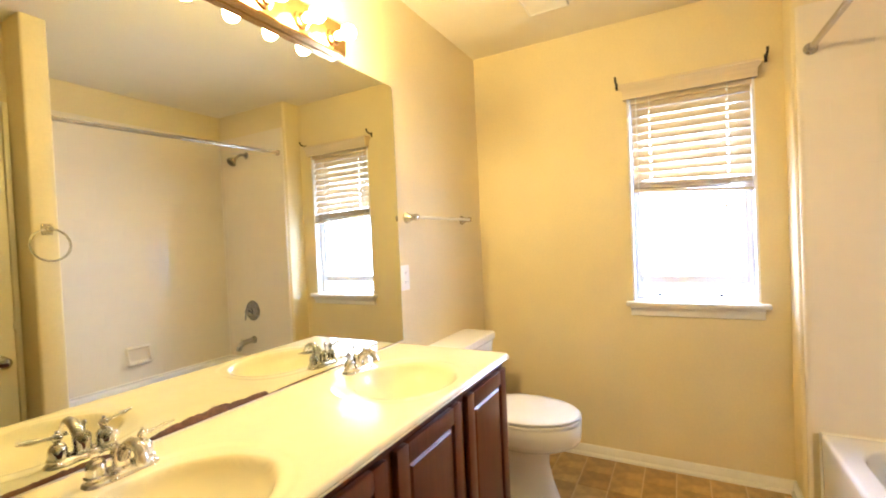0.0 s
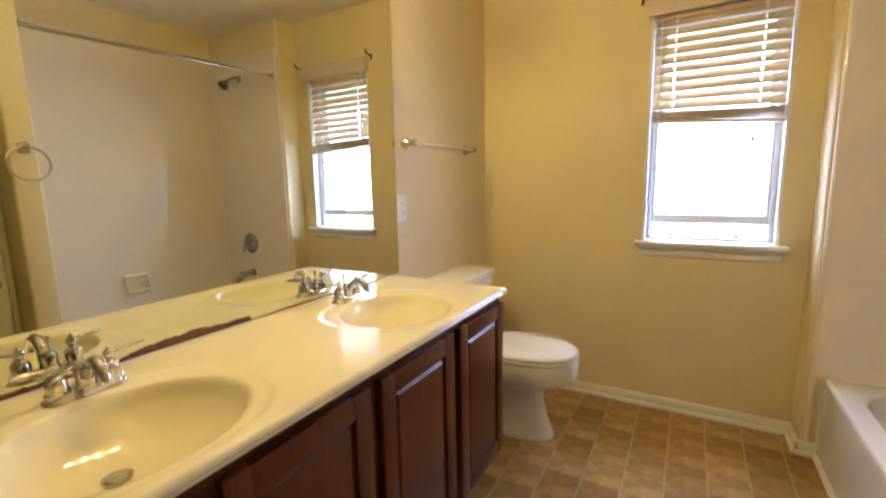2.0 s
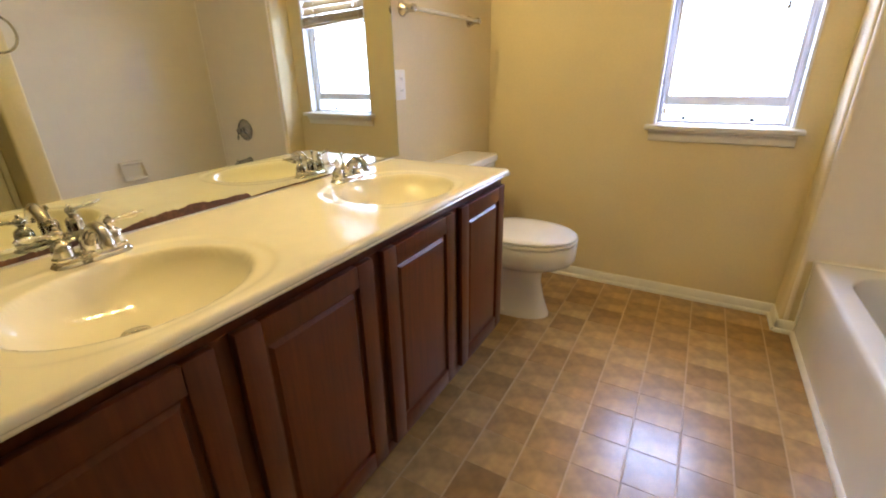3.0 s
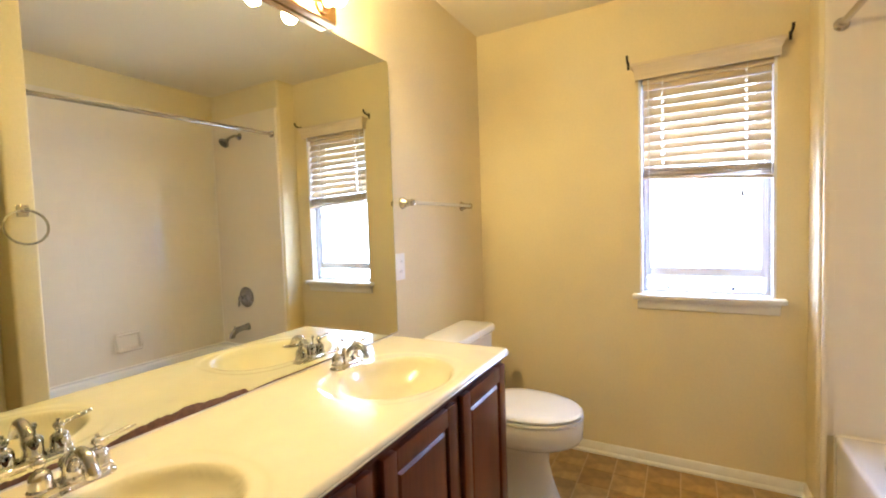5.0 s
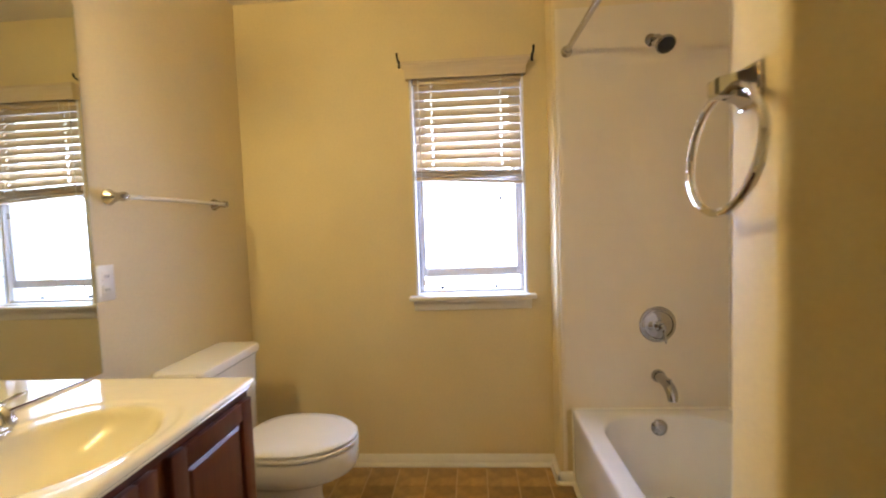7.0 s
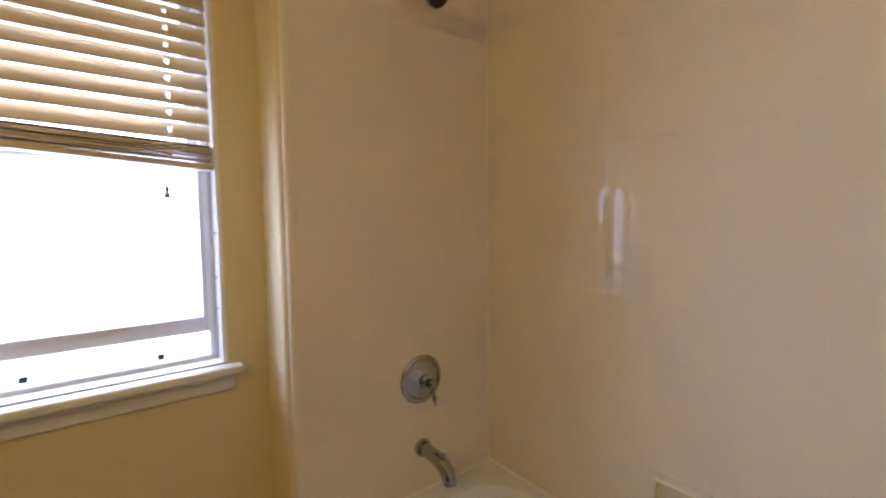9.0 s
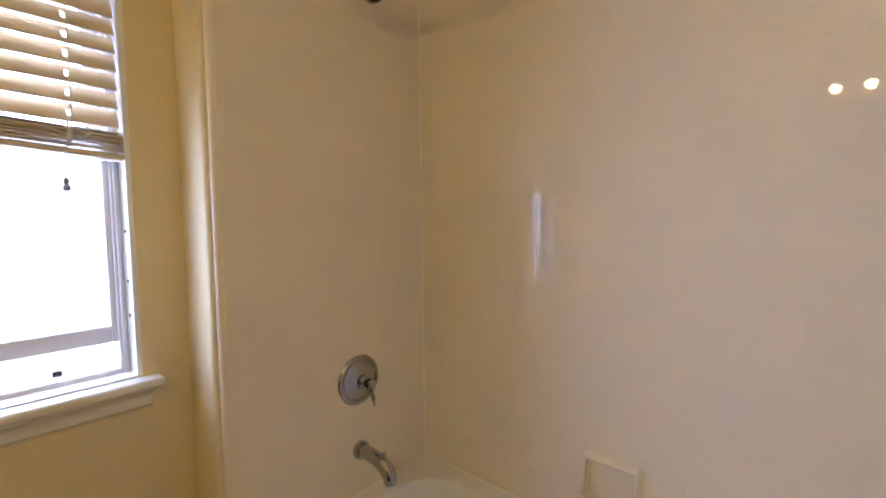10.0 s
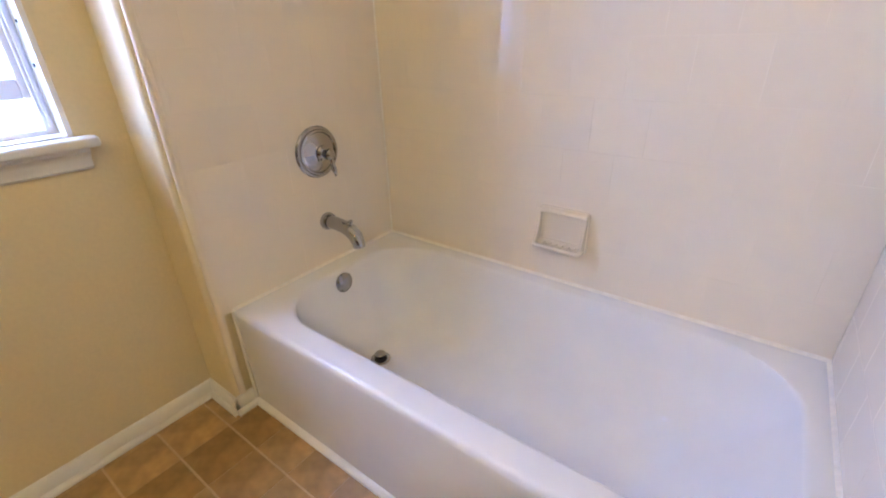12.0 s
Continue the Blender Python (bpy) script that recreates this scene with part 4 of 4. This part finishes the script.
lathe(bm, [(0.032, 0), (0.032, 0.004), (0.026, 0.010), (0.012, 0.014), (0.011, 0.030), (0.018, 0.036), (0.027, 0.046), (0.028, 0.054), (0.022, 0.064), (0.008, 0.068)], aim((sf, ky, kz), (-1, 0, 0)), 24)
part("door_knob", bm, M_CHROME, slab, "polished nickel knob")
bm = bm_new()
CW = 0.0215
for ya, yb, za, zb in ((DY1, DY1 + CW, FZ, DZ + CW), (DY0 - CW, DY0, FZ, DZ + CW), (DY0, DY1, DZ, DZ + CW)):
    box(bm, DX - 0.014, ya, za, DX, yb, zb, 0.004)
part("casing", bm, M_DOOR, dr)
bm = bm_new()
box(bm, DX - 0.018, DY1 - 0.008, 0.965, DX - 0.010, DY1 + 0.002, 1.000, 0.002)
part("latch", bm, M_DOOR, dr, "painted latch plate")

# ---- ceiling fan grille ----
vn = root("ceiling_vent", (-0.56, 2.13, CEIL), "white louvred exhaust fan grille on the ceiling", "vent")
bm = bm_new()
gx, gy, gs = -0.554, 2.085, 0.100
for a in (-1, 1):
    box(bm, gx - gs, gy + a * gs - 0.012 * (a > 0), CEIL - 0.018, gx + gs, gy + a * gs + 0.012 * (a < 0), CEIL, 0.003)
    box(bm, gx + a * gs - 0.012 * (a > 0), gy - gs + 0.012, CEIL - 0.018, gx + a * gs + 0.012 * (a < 0), gy + gs - 0.012, CEIL, 0.003)
part("frame", bm, M_VENT, vn)
bm = bm_new()
box(bm, gx - gs + 0.01, gy - gs + 0.01, CEIL - 0.004, gx + gs - 0.01, gy + gs - 0.01, CEIL - 0.001)
part("backing", bm, M_DARK, vn, "dark fan opening")
for i in range(12):
    bm = bm_new()
    y = gy - gs + 0.022 + i * (2 * gs - 0.044) / 11
    box(bm, gx - gs + 0.012, y - 0.006, CEIL - 0.016, gx + gs - 0.012, y + 0.006, CEIL - 0.010)
    part("slat", bm, M_VENT, vn)

# ---- wall tiles ----
PITCH, JOINT, THICK = 0.1445, 0.0003, 0.007


def tile_mesh(name, w, h, t, material, edge=0.0010):
    """A tile with a flat face and a softly rounded edge."""
    bm = bm_new()
    a, b = w / 2, h / 2

    def ring(inset, z):
        return [(-a + inset, -b + inset, z), (a - inset, -b + inset, z), (a - inset, b - inset, z), (-a + inset, b - inset, z)]
    loft(bm, [ring(0, 0), ring(0, t - 0.5 * edge), ring(0.3 * edge, t - 0.13 * edge), ring(edge, t)], cap1=True)
    me = finish(bm, name, material, 180)
    lean = (1.0, 0.9, 0.42, 0.0)
    normals = []
    for p in me.polygons:
        side = Vector((p.normal.x, p.normal.y, 0))
        side = side.normalized() if side.length > 0.05 else Vector((0, 0, 0))
        for li in p.loop_indices:
            k = lean[me.loops[li].vertex_index // 4] if side.length else 0.0
            normals.append((side * k + Vector((0, 0, 1 - 0.9 * k))).normalized())
    me.normals_split_custom_set(normals)
    return me


TILE_MESHES = {}


def place_tile(parent, name, w, h, t, material, m):
    key = (name, round(w, 4), round(h, 4))
    if key not in TILE_MESHES:
        TILE_MESHES[key] = tile_mesh(name, w, h, t, material)
    ob = new(name, TILE_MESHES[key])
    ob.parent = parent
    ob.matrix_basis = m
    return ob


TILE_Z0, TILE_Z1 = RIM - 0.004, 2.235


def tile_wall(parent, length, origin, along, out):
    """Running-bond square tiles on a bed of grout, from the tub rim up."""
    along, out = Vector(along), Vector(out)
    up = Vector((0, 0, 1))
    base = Vector(origin)
    bm = bm_new()
    a, b = base - out * 0.012, base - out * 0.0004
    c = [a, a + along * length, b + along * length, b]
    loft(bm, [[p + up * TILE_Z0 for p in c], [p + up * TILE_Z1 for p in c]], cap0=True, cap1=True)
    part("grout_bed", bm, M_GROUT, parent, smooth=0)
    turn = Matrix((along, up, out)).transposed().to_4x4()
    rows = int(math.ceil((TILE_Z1 - TILE_Z0) / PITCH))
    rng = random.Random(7)
    for j in range(rows):
        za, zb = TILE_Z0 + j * PITCH, min(TILE_Z1, TILE_Z0 + (j + 1) * PITCH)
        s = -PITCH / 2 if j % 2 else 0.0
        while s < length - 0.01:
            sa, sb = max(0, s), min(length, s + PITCH)
            if sb - sa > 0.012:
                c = base + along * (sa + sb) / 2 + up * (za + zb) / 2 - out * THICK
                wob = Matrix.Rotation(rng.uniform(-0.0008, 0.0008), 4, "X") @ Matrix.Rotation(rng.uniform(-0.0008, 0.0008), 4, "Y")
                place_tile(parent, "wall_tile", sb - sa - JOINT, zb - za - JOINT, THICK, M_TILE, Matrix.Translation(c) @ turn @ wob)
            s += PITCH


tile_wall(wall_east, TY - TS, (TX, TS, 0), (0, 1, 0), (-1, 0, 0))
tile_wall(wall_faucet, TX - 0.472, (TX, TY, 0), (-1, 0, 0), (0, -1, 0))
tile_wall(wall_wing, TX - 0.472, (0.472, TS, 0), (1, 0, 0), (0, 1, 0))
for par, y, d in ((wall_faucet, TY, 1), (wall_wing, TS, -1)):
    bm = bm_new()
    pts = [(0.472, 0.012), (0.472, 0)] + [(0.472 - 0.018 * math.sin(a), 0.012 - 0.012 * math.cos(a)) for a in [math.pi / 2 * i / 6 for i in range(1, 7)]]
    loft(bm, [[(x, y + d * o, z) for x, o in pts] for z in (0.084, TILE_Z1)], cap0=True, cap1=True)
    part("bullnose_trim", bm, M_TILE, par, "glossy white bullnose edge tile")
bm = bm_new()
tube(bm, [(TX, TY, RIM), (TX, TY, TILE_Z1)], 0.004, 6)
part("corner_caulk", bm, M_CAULK, wall_east)

# ---- floor tiles ----
FP, FX, FY = 0.1500, 0.3865, 2.360
i0, i1 = int((WX - FX) / FP) - 1, int((DX - FX) / FP) + 1
j0, j1 = int((-0.7 - FY) / FP) - 1, 1
for j in range(j0, j1 + 1):
    for i in range(i0, i1 + 1):
        xa, xb = max(WX, FX + i * FP), min(DX, FX + (i + 1) * FP)
        ya, yb = max(BY, FY + j * FP), min(NY, FY + (j + 1) * FP)
        if xb - xa < 0.02 or yb - ya < 0.02 or (xb < -0.74 and yb < 1.5) or (xa >= TUBX and yb > WINGY):
            continue
        place_tile(floor, "floor_tile", xb - xa - 0.0060, yb - ya - 0.0018, 0.004, M_FLOOR, Matrix.Translation(((xa + xb) / 2, (ya + yb) / 2, FZ - 0.004)))
